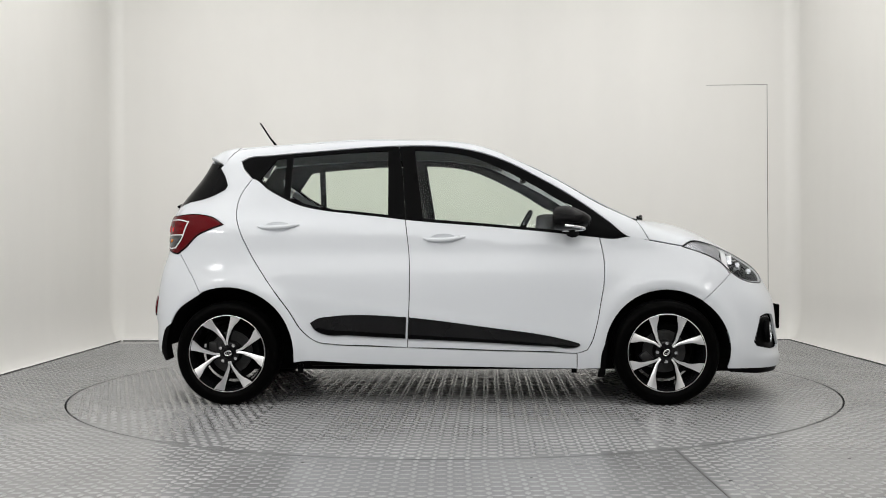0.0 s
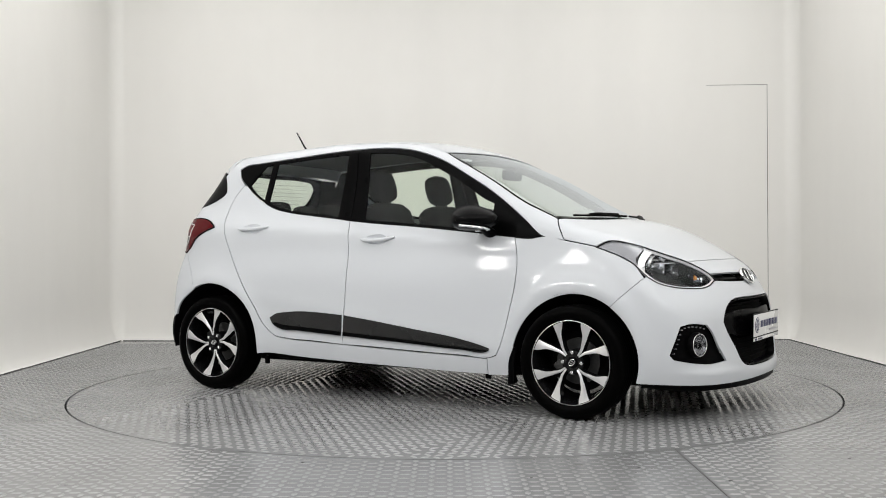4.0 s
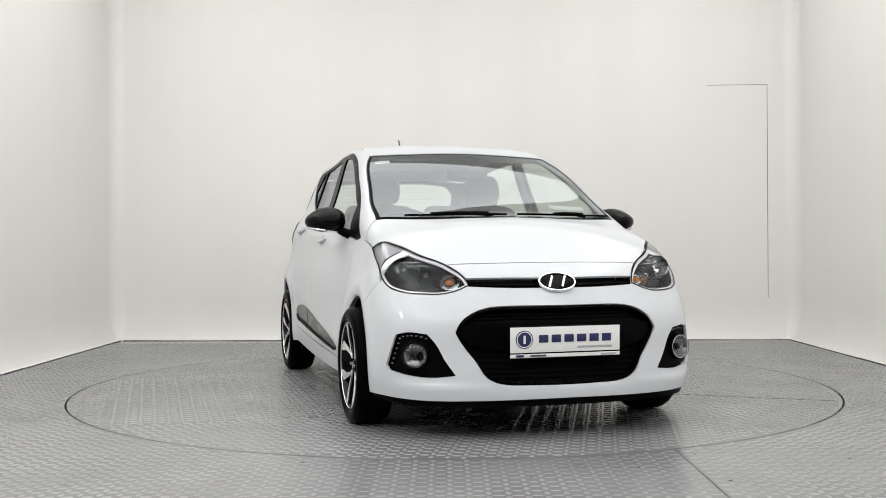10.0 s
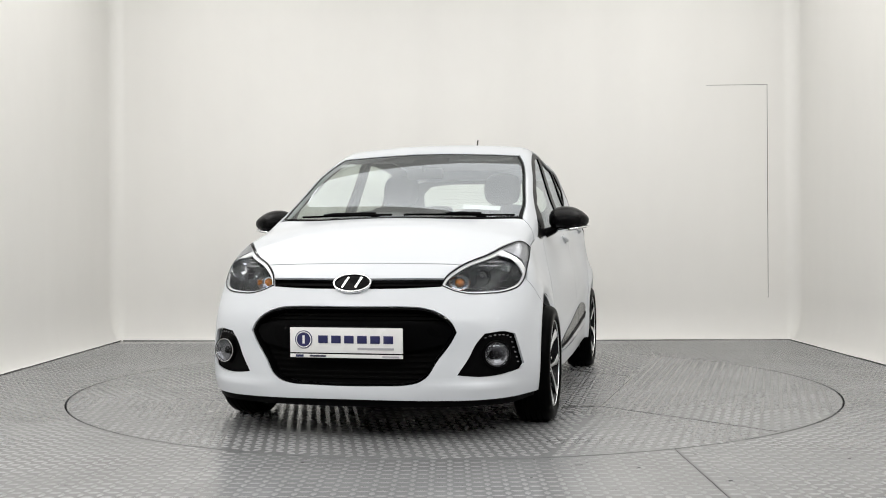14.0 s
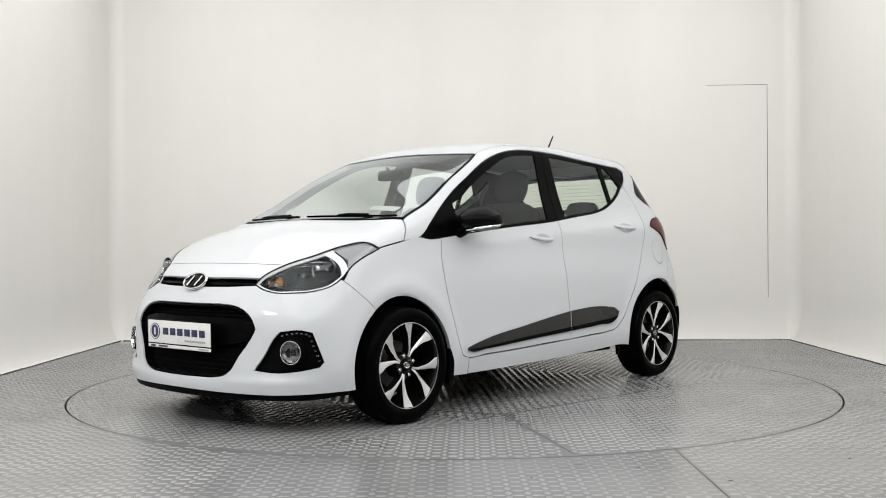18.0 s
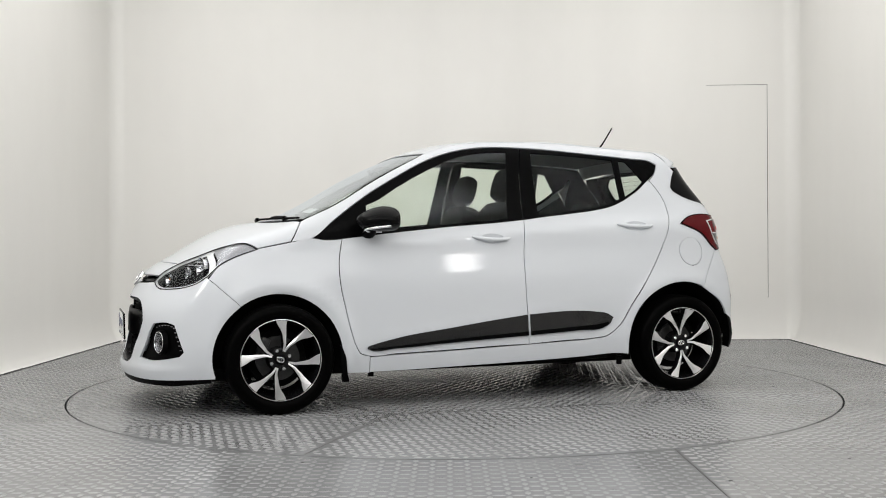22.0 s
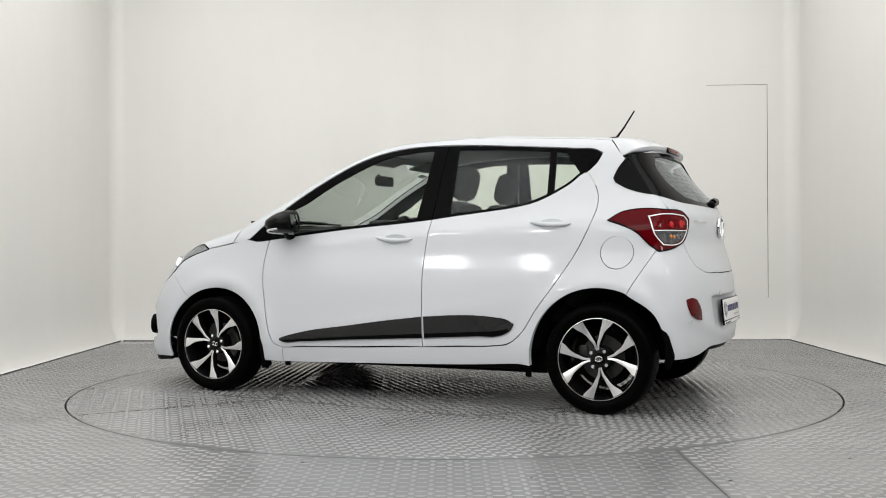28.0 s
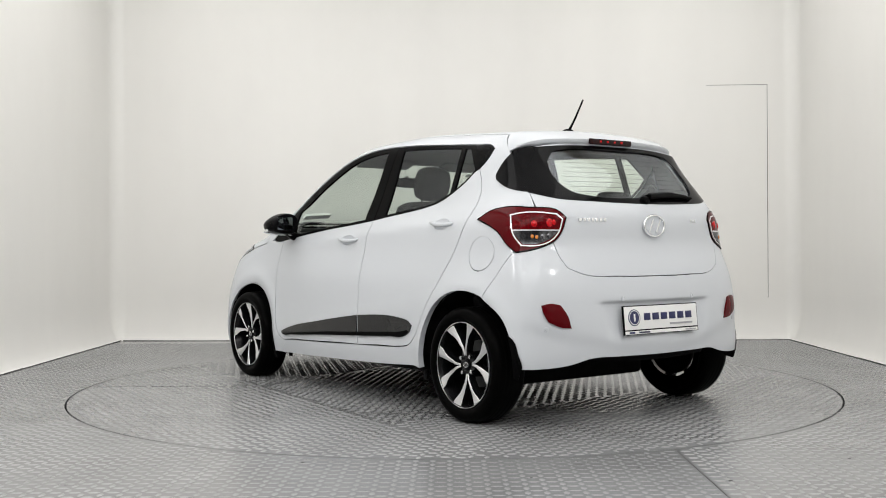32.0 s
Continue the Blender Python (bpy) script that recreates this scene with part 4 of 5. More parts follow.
# ---- wheels ----
def build_wheel():
    """A wheel about its hub; its outer face looks along +y."""
    wheel = new("wheel")
    r, rim = TYRE, .209
    tyre = part("tyre", lathe([(rim - .004, .070), (rim + .004, .082), (rim + .014, .0865), (rim + .017, .0905), (.246, .0925), (.263, .0885), (.2745, .079), (.2812, .066), (r, .045), (r, -.045), (.2812, -.066), (.2745, -.080), (.256, -.092), (.235, -.09), (rim, -.075)], 72), RUBBER, wheel, "black rubber tyre", smooth=50)
    groove = bmesh.new()
    for y in (-.040, -.014, .014, .040):
        lathe([(r + .0008, y - .004), (r + .0008, y + .004)], 72, bm=groove)
    part("tread_groove", groove, DARK, wheel)
    part("rim", lathe([(rim + .001, .080), (rim + .001, .0842), (rim - .001, .0848), (rim - .002, .081)], 72), ALLOY, wheel, "machined alloy wheel rim", smooth=35)
    part("barrel", lathe([(rim - .0018, .0815), (rim - .008, .070), (.1885, .02), (.1785, -.06), (.172, -.075)], 60), RIMBLACK, wheel, "gloss black wheel barrel")
    for k in range(8):
        pair = k // 2
        mid = radians(90 * pair + 90)
        sign = -1 if k % 2 else 1
        # each spoke: narrow by the hub, broad at the rim
        base = mid + sign * radians(22.5)
        u, v = Vector((math.cos(base), 0, math.sin(base))), Vector((-math.sin(base), 0, math.cos(base)))
        inner = -sign * 1.0
        rows = []
        for rad, off, half, y in ((.0430, .0140, .0030, .0590), (.0480, .0150, .0045, .0600), (.0600, .0180, .0052, .0612), (.0700, .0200, .0058, .0622), (.0850, .0212, .0068, .0637), (.1050, .0183, .0085, .0660), (.1250, .0172, .0102, .0685), (.1450, .0138, .0125, .0712), (.1620, .0090, .0165, .0738), (.1760, .0040, .0215, .0758), (.1900, .0004, .0255, .0775), (.2035, -.0015, .0285, .0800)):
            off *= inner
            rows.append((rad, off, half, y))
        bm = bmesh.new()
        tops = []
        for rad, off, half, y in rows:
            c = u * rad + v * off
            fall = .0065 * min(1, rad / .15)
            tops.append([bm.verts.new(c + v * inner * w + Vector((0, y - d, 0))) for w, d in ((-half - .0006, .0016), (-half + .0006, 0), (half * .10, 0), (half, fall))])
        for a, b in zip(tops, tops[1:]):
            for i in range(4):
                bm.faces.new((a[i], a[(i + 1) % 4], b[(i + 1) % 4], b[i]))
        bm.faces.new(tops[0]), bm.faces.new(tops[-1])
        spoke = part("spoke", bm, ALLOY, wheel, "machined silver spoke face", smooth=30)
        bm = bmesh.new()
        tops = []
        for rad, off, half, y in rows:
            c = u * rad + v * off
            h2 = half + .004
            tops.append([bm.verts.new(c - v * half + Vector((0, y - .009, 0))), bm.verts.new(c + v * half + Vector((0, y - .009, 0))), bm.verts.new(c + v * h2 + Vector((0, y - .04, 0))), bm.verts.new(c - v * h2 + Vector((0, y - .04, 0)))])
        for a, b in zip(tops, tops[1:]):
            for i in range(4):
                bm.faces.new((a[i], a[(i + 1) % 4], b[(i + 1) % 4], b[i]))
        part("flank", bm, RIMBLACK, spoke, smooth=30)
    part("hub", lathe([(.001, .052), (.047, .052), (.058, .048), (.062, .03), (.064, -.02)], 40), RIMBLACK, wheel, "gloss black hub")
    cap = part("hub_cap", lathe([(.0005, .062), (.018, .0615), (.026, .059), (.029, .054), (.029, .05)], 40), GLOSSY, wheel, "black centre cap")
    emblem = bmesh.new()
    lathe([(.0145, .0622), (.0165, .0632), (.0185, .0622)], 32, bm=emblem)
    bmesh.ops.scale(emblem, vec=(1.15, 1, .75), verts=emblem.verts)
    for x in (-.006, .006):
        box((.0035, .002, .019), (x, .0632, 0), turn=Matrix.Rotation(radians(20), 4, "Y"), bm=emblem)
    part("emblem", emblem, CHROME, cap, "chrome oval emblem")
    for k in range(4):
        a = radians(45 + 90 * k)
        bm = tube(.0095, .018, (.050 * math.cos(a), .056, .050 * math.sin(a)), Matrix.Rotation(radians(90), 4, "X"), 6, .0085, bevel=.002)
        part("wheel_bolt", bm, CHROME, wheel, "chrome wheel bolt")
    part("brake_disc", lathe([(.06, -.02), (.116, -.02), (.116, -.032), (.06, -.032)], 48, True), STEEL, wheel, "steel brake disc")
    part("brake_back_plate", lathe([(.001, -.045), (.150, -.045), (.155, -.055), (.155, -.075)], 40), UNDER, wheel, "black brake back plate")
    part("brake_caliper", box((.05, .04, .09), (.095, -.028, .03), .012), STEEL, wheel)
    return wheel


wheel = build_wheel()
wheel.parent = car
wheel.matrix_basis = pose(HUB_X, .748, HUB_Z, 0, -24, 0)
tagged(wheel, "black and silver alloy wheel with tyre", group="wheels of the car")
for x, y, turn in ((-HUB_X, .745, (0, 8, 0)), (HUB_X, -.748, (0, 43, 180)), (-HUB_X, -.745, (0, 10, 180))):
    copy_thing(wheel, pose(x, y, HUB_Z, *turn)).parent = car

# wheel wells and underside
for x in (HUB_X, -HUB_X):
    for s in (1, -1):
        r = .345 if x > 0 else .372
        bm = bmesh.new()
        rows = []
        for i in range(25):
            a = radians(5 + 170 * i / 24)
            rows.append([bm.verts.new((x + r * math.cos(a), s * y, HUB_Z + r * math.sin(a))) for y in (.45, .785)])
        for a, b in zip(rows, rows[1:]):
            bm.faces.new((a[0], a[1], b[1], b[0]))
        hub = bm.verts.new((x, s * .45, HUB_Z))
        for a, b in zip(rows, rows[1:]):
            bm.faces.new((a[0], b[0], hub))
        part("wheel_arch_liner", bm, UNDER, car, "black wheel arch liner")
bm = box((1.50, 1.50, .09), (0, 0, .250), .02)
box((2.7, .90, .18), (0.17, 0, .240), .03, bm=bm)
box((.52, 1.16, .07), (1.56, 0, .190), .02, bm=bm)
box((.20, 0.9, .12), (-1.45, 0, .43), .02, bm=bm)
part("underbody", bm, UNDER, car, "black underbody")


# ---- lamps, grille, trim ----
def shrink(loop, way, d):
    """A loop on the body drawn in by d."""
    q = inset(way[0](rounded(loop, .012, 35)), d)
    return [tuple(p) for p in on_body(way, q)]


def at_body(way, u, v):
    p = on_body(way, np.array([[u, v]], float))
    return Vector(p[0]), Vector(slope(p)[0])


def facing(p, n, up=(0, 0, 1)):
    """A pose at p whose z axis looks along n and whose y axis points up."""
    z = Vector(n).normalized()
    x = Vector(up).cross(z).normalized()
    return Matrix.Translation(p) @ Matrix((x, z.cross(x), z)).transposed().to_4x4()


def dome(rx, ry, h, m, bm=None, rings=5, seg=28):
    """A shallow oval dome on the plane of m."""
    bm = bm or bmesh.new()
    rows = []
    for i in range(rings + 1):
        a = math.pi / 2 * i / rings
        r = math.cos(a)
        if i == rings:
            rows.append([bm.verts.new(m @ Vector((0, 0, h)))] * seg)
            continue
        rows.append([bm.verts.new(m @ Vector((rx * r * math.cos(2 * math.pi * k / seg), ry * r * math.sin(2 * math.pi * k / seg), h * math.sin(a)))) for k in range(seg)])
    for a, b in zip(rows, rows[1:]):
        for k in range(seg):
            f = [a[k], a[(k + 1) % seg], b[(k + 1) % seg], b[k]]
            bm.faces.new(list(dict.fromkeys(f)))
    return bm


def oval_ring(rx, ry, wide, h, m, bm=None, seg=40):
    """A rounded ring band round an oval on the plane of m."""
    bm = bm or bmesh.new()
    rings = []
    for k in range(seg):
        a = 2 * math.pi * k / seg
        c, s = math.cos(a), math.sin(a)
        rings.append([bm.verts.new(m @ Vector(((rx + o) * c, (ry + o) * s, z))) for o, z in ((wide / 2, 0), (wide / 2, h * .6), (wide / 4, h), (-wide / 4, h), (-wide / 2, h * .6), (-wide / 2, 0))])
    for k in range(seg):
        a, b = rings[k], rings[(k + 1) % seg]
        for i in range(6):
            bm.faces.new((a[i], a[(i + 1) % 6], b[(i + 1) % 6], b[i]))
    return bm


def headlamp(s):
    turn = (lambda p: p) if s > 0 else flip
    loop = turn(LAMP_F)
    inner = turn(shrink(LAMP_F, NOSE, .0115))
    tail = turn([(1.290, .733, .853), (1.345, .702, .884), (1.448, .645, .870), (1.500, .615, .852), (1.478, .69, .80), (1.515, .742, .745), (1.493, .744, .768), (1.424, .743, .806), (1.349, .738, .834)])
    lamp = panel("headlamp", NOSE, loop, LAMPIN, car, off=-.070, depth=0, gap=-.01, label="clear headlamp with dark housing and amber indicator", sharp=35)
    panel("bezel", NOSE, loop, BEZEL, lamp, [inner], off=-.006, depth=.005, gap=.001, hole_gap=0, grid=.02, label="bright chrome bezel strip", sharp=35)
    panel("housing_wall", NOSE, loop, LAMPIN, lamp, [inner], off=-.0115, depth=.056, gap=.001, hole_gap=-.001, grid=.02, sharp=35)
    panel("wing_tip", NOSE, tail, SILVER, lamp, off=-.004, depth=.01, gap=.003, grid=.02, label="grey translucent rear corner", sharp=35)
    panel("bezel_arm", NOSE, turn([(1.508, .611, .849), (1.541, .587, .836), (1.525, .642, .810), (1.524, .688, .779), (1.537, .721, .743), (1.544, .732, .724), (1.520, .741, .744), (1.502, .722, .772), (1.494, .690, .800), (1.496, .645, .828)]), BEZEL, lamp, off=-.005, depth=.006, gap=0, grid=.02, label="bright chrome bezel arm", sharp=75)
    # three reflectors side by side: dipped beam, main beam, indicator
    for x, y, z, ry, rz, d, kind in ((1.515, .628, .755, .070, .056, .062, "beam"), (1.592, .545, .722, .044, .044, .05, "beam"), (1.680, .460, .697, .046, .034, .045, "flasher")):
        m = Matrix.Translation((x, s * y, z)) @ Matrix.Rotation(s * radians(10), 4, "Z") @ Matrix.Rotation(radians(90), 4, "Y")
        squash = Matrix.Diagonal((rz, ry, 1, 1))
        bm = bmesh.new()
        rings = []
        for rad, up in ((1.0, d), (.97, d - .003), (.90, d * .62), (.74, d * .28), (.50, d * .08), (.22, 0)):
            rings.append([bm.verts.new(m @ squash @ Vector((rad * (1 + .016 * (k % 2)) * math.cos(2 * math.pi * k / 36), rad * (1 + .016 * (k % 2)) * math.sin(2 * math.pi * k / 36), up))) for k in range(36)])
        for a, b in zip(rings, rings[1:]):
            for k in range(36):
                bm.faces.new((a[k], a[(k + 1) % 36], b[(k + 1) % 36], b[k]))
        bm.faces.new(rings[-1])
        part("reflector_bowl", bm, REFLECTOR, lamp, "fluted bright reflector bowl", smooth=12)
        if kind == "beam":
            part("bulb_shield", dome(rz * .30, ry * .26, .030, m @ Matrix.Translation((0, 0, .004))), GLOSSY, lamp, "black bulb shield")
            part("bulb_tip", dome(.007, .007, .010, m @ Matrix.Translation((0, 0, .032))), CHROME, lamp)
        else:
            part("indicator_bulb", dome(.017, .020, .034, m @ Matrix.Translation((0, 0, .004))), AMBER, lamp, "amber indicator bulb")
            part("bulb_collar", oval_ring(.021, .024, .006, .010, m @ Matrix.Translation((0, 0, .004))), CHROME, lamp)
    part("divider", box((.050, .004, .070), (1.662, s * .515, .712), .001, Matrix.Rotation(s * radians(-30), 4, "Z")), GLOSSY, lamp, "black divider beside the indicator")
    for k in range(3):
        part("reflector_step", box((.010, .12 - .02 * k, .0045), (1.590 - .028 * k, s * (.585 + .025 * k), .772 + .016 * k), .0015, Matrix.Rotation(s * radians(35), 4, "Z")), REFLECTOR, lamp, "slim bright fin")
    panel("gasket", NOSE, loop, GLOSSY, lamp, [turn(shrink(LAMP_F, NOSE, .0042))], off=.0012, depth=.004, gap=.0006, hole_gap=0, grid=.02, label="black lamp gasket", sharp=35)
    lens = panel("lens", NOSE, loop, CLEARLENS, lamp, off=.001, depth=0, gap=.002, label="clear lens", sharp=35)
    lens.visible_shadow = False


def taillamp(s):
    turn = (lambda p: p) if s > 0 else flip
    loop = turn(LAMP_R)
    lamp = panel("tail_lamp", TAIL, loop, REDLENS, car, off=.005, depth=.03, gap=.0015, grid=.02, label="wraparound red tail lamp", sharp=35)
    frame_loop = [(-1.425, .714, 1.009), (-1.479, .683, 1.021), (-1.527, .636, 1.023), (-1.571, .551, 1.015), (-1.587, .523, .988), (-1.584, .546, .924), (-1.573, .590, .879), (-1.543, .670, .855), (-1.502, .715, .858), (-1.463, .729, .909)]
    panel("chrome_frame", TAIL, turn(frame_loop), BEZEL, lamp, [turn(shrink(frame_loop, TAIL, .0075))], off=.008, depth=.006, hole_gap=0, grid=.02, label="bright chrome frame", sharp=35)
    up = [(-1.447, .715, .937), (-1.437, .705, .998), (-1.481, .675, 1.009), (-1.527, .630, 1.011), (-1.565, .556, 1.003), (-1.577, .532, .982), (-1.580, .542, .937)]
    low = [(-1.455, .72, .933), (-1.580, .547, .933), (-1.566, .595, .890), (-1.538, .665, .867), (-1.505, .705, .870), (-1.470, .72, .912)]
    panel("gasket", TAIL, loop, GLOSSY, lamp, [turn(shrink(LAMP_R, TAIL, .005))], off=.0062, depth=.006, gap=.001, hole_gap=0, grid=.02, label="black lamp gasket", sharp=35)
    panel("stop_lens", TAIL, turn(up), DEEPRED, lamp, off=.007, depth=.004, gap=0, grid=.02, label="deep red stop lens", sharp=35)
    panel("clear_lens_part", TAIL, turn(low), DARKCLEAR, lamp, off=.007, depth=.004, gap=0, grid=.02, label="dark clear lower lens", sharp=35)
    panel("divider", TAIL, turn([(-1.455, .72, .9375), (-1.580, .547, .9375), (-1.580, .547, .9325), (-1.455, .72, .9325)]), BEZEL, lamp, off=.009, depth=.004, gap=0, grid=.02, sharp=35)
    for y, z, wide, high, mat in ((.684, .905, .008, .010, AMBER), (.655, .902, .008, .010, AMBER), (.615, .903, .013, .016, CLEARSILVER), (.580, .908, .010, .014, CLEARSILVER), (.672, .965, .014, .016, BRIGHTRED), (.575, .970, .016, .020, BRIGHTRED), (.548, .972, .008, .014, BRIGHTRED)):
        p, n = at_body(TAIL, *way_uv(TAIL, (-1.545, s * y, z)))
        part("amber_bulb" if mat is AMBER else "reflector_cell", dome(wide, high, .004, facing(p + n * .0065, n)), mat, lamp, "amber indicator bulb" if mat is AMBER else "")


def way_uv(way, p):
    return way[0](np.array([p], float))[0]


for s in (1, -1):
    headlamp(s)
    taillamp(s)
    turn = (lambda p: p) if s > 0 else flip
    # fog lamp in its black bezel
    bezel = panel("fog_bezel", NOSE, turn(FOGBEZEL), PLASTIC, car, off=-.022, depth=0, gap=-.003, label="black triangular fog lamp surround", sharp=35)
    p, n = at_body(NOSE, *way_uv(NOSE, (1.775, s * .640, .382)))
    n = (n + Vector((.8, 0, 0))).normalized()
    m = facing(p - n * .010, n)
    fog = part("fog_lamp", oval_ring(.057, .057, .010, .026, m @ Matrix.Translation((0, 0, -.012))), PLASTIC, bezel, "round clear fog lamp")
    part("ring", oval_ring(.053, .053, .004, .006, m @ Matrix.Translation((0, 0, .009))), CHROME, fog)
    bm, rings = bmesh.new(), []
    for r, h in ((.051, .010), (.047, .003), (.038, -.004), (.024, -.009), (.008, -.010)):
        rings.append([bm.verts.new(m @ Vector((r * (1 + .03 * (k % 2)) * math.cos(2 * math.pi * k / 28), r * (1 + .03 * (k % 2)) * math.sin(2 * math.pi * k / 28), h))) for k in range(28)])
    for a, b in zip(rings, rings[1:]):
        for k in range(28):
            bm.faces.new((a[k], a[(k + 1) % 28], b[(k + 1) % 28], b[k]))
    bm.faces.new(rings[-1])
    part("reflector", bm, CLEARSILVER, fog, "fluted reflector", smooth=12)
    part("bulb_shield", dome(.012, .017, .016, m @ Matrix.Translation((0, 0, -.008))), LAMPIN, fog)
    lens = part("fog_lens", dome(.052, .052, .012, m @ Matrix.Translation((0, 0, .011))), CLEARLENS, fog)
    lens.visible_shadow = False
    cells = [q for q in shrink(FOGBEZEL, NOSE, .013) if q[2] > .452 and q[1] > .60 or q[1] > .70 and q[2] > .335]
    last = None
    for q in cells:
        if last is not None and (Vector(q) - last).length < .019:
            continue
        last = Vector(q)
        p, n = at_body(NOSE, *way_uv(NOSE, (q[0], s * q[1], q[2])))
        part("daytime_led", box((.013, .007, .004), turn=facing(p - n * .018, n), bevel=.0015), CLEARSILVER, bezel, "pale running light cell")
    # reflector of the rear bumper, corner glass, mudguards
    panel("bumper_reflector", TAIL, turn([(-1.611, .690, .586), (-1.629, .643, .596), (-1.643, .596, .585), (-1.657, .563, .533), (-1.666, .545, .474), (-1.653, .596, .477), (-1.631, .663, .505), (-1.618, .686, .550)]), REDLENS, car, off=.003, depth=.008, grid=.012, bulge=lambda p: .010 * np.maximum(0, 1 - ((np.abs(p[:, 1]) - .615) / .095) ** 2 - ((p[:, 2] - .535) / .075) ** 2), label="red rear bumper reflector", sharp=35)
    panel("corner_glass", SIDES[0 if s > 0 else 1], turn([(-1.243, .648, 1.191), (-1.231, .639, 1.214), (-1.250, .615, 1.265), (-1.285, .59, 1.318), (-1.310, .59, 1.290), (-1.386, .602, 1.206), (-1.456, .627, 1.121), (-1.380, .645, 1.134), (-1.300, .65, 1.160)]), GLOSSY, car, off=.003, depth=.006, gap=-.002, grid=.02, label="black glass corner panel behind the rear pillar", sharp=35)
    panel("mudguard", SIDES[0 if s > 0 else 1], turn([(.880, .8, .345), (.866, .8, .342), (.846, .8, .290), (.832, .8, .185), (.822, .8, .150), (.865, .8, .150), (.872, .8, .25)]), PLASTIC, car, off=.005, depth=.06, label="black plastic mudguard")
    panel("mudguard", SIDES[0 if s > 0 else 1], turn([(-1.505, .8, .450), (-1.535, .8, .430), (-1.560, .8, .360), (-1.570, .8, .300), (-1.545, .8, .240), (-1.525, .8, .245), (-1.530, .8, .33)]), PLASTIC, car, off=.006, depth=.05, label="black plastic mudguard")

panel("lower_lip", NOSE, mirror([(1.92, 0, .192), (1.89, .347, .190), (1.80, .58, .190), (1.72, .665, .192), (1.54, .785, .200), (1.54, .785, .172), (1.72, .66, .155), (1.80, .57, .155), (1.88, .34, .154), (1.91, 0, .154)]), PLASTIC, car, off=-.012, depth=.05, gap=0, label="black lower bumper lip", sharp=35)
panel("rear_valance", TAIL, mirror([(-1.72, 0, .335), (-1.71, .27, .337), (-1.69, .42, .335), (-1.69, .40, .30), (-1.71, 0, .285)]), PLASTIC, car, off=-.035, depth=.05, gap=0, label="black plastic rear valance", sharp=35)

# grille: recessed black insert, cross bar, slats
grille = panel("lower_grille", NOSE, GRILLE, DARK, car, off=-.055, depth=0, gap=-.01, label="black honeycomb lower grille", sharp=35)
panel("grille_rim", NOSE, GRILLE, BLACK, grille, [shrink(GRILLE, NOSE, .008)], off=-.006, depth=.050, gap=.003, hole_gap=0, label="black grille surround", sharp=35)
panel("cross_bar", NOSE, mirror([(1.90, 0, .535), (1.87, .35, .532), (1.855, .455, .512), (1.856, .462, .480), (1.87, .43, .430), (1.89, .30, .405), (1.92, 0, .400)]), BLACK, grille, off=-.022, depth=.02, gap=.001, label="satin black cross bar behind the plate", sharp=35)
for k, z in enumerate((.285, .310, .335, .360, .385, .555, .575)):
    half = (.33, .36, .38, .40, .42, .42, .38)[k]
    panel("slat", NOSE, mirror([(1.9, 0, z + .0045), (1.85, half, z + .0045), (1.85, half, z - .0045), (1.9, 0, z - .0045)]), DARK, grille, off=-.046, depth=.012, gap=0)
slot = panel("upper_grille", NOSE, SLOT, PLASTIC, car, off=-.035, depth=0, gap=-.006, label="slim black upper grille slot", sharp=35)
panel("slot_bar", NOSE, mirror([(1.83, 0, .703), (1.79, .30, .704), (1.765, .405, .703), (1.775, .40, .695), (1.80, .3, .694), (1.83, 0, .692)]), BLACK, slot, off=-.016, depth=.012, gap=0)


def emblem(way, p, rx, ry, parent, name="emblem"):
    """A chrome oval with a slanted bar sign in it."""
    c, n = at_body(way, *way_uv(way, p))
    m = facing(c + n * .004, n)
    ob = part(name, dome(rx, ry, .006, m), GLOSSY if rx > .08 else PAINT, parent, "chrome oval emblem")
    part("ring", oval_ring(rx, ry, .010, .010, m), CHROME, ob)
    for x in (-.36, .36):
        bar = box((rx * .13, ry * 1.35, .006), turn=m @ Matrix.Translation((x * rx, 0, .008)) @ Matrix.Rotation(radians(-24), 4, "Z"), bevel=.002)
        part("bar_sign", bar, CHROME, ob)
    return ob


emblem(NOSE, (1.84, 0, .695), .086, .046, car, "front_emblem")
emblem(TAIL, (-1.66, -.015, .958), .072, .052, car, "rear_emblem")


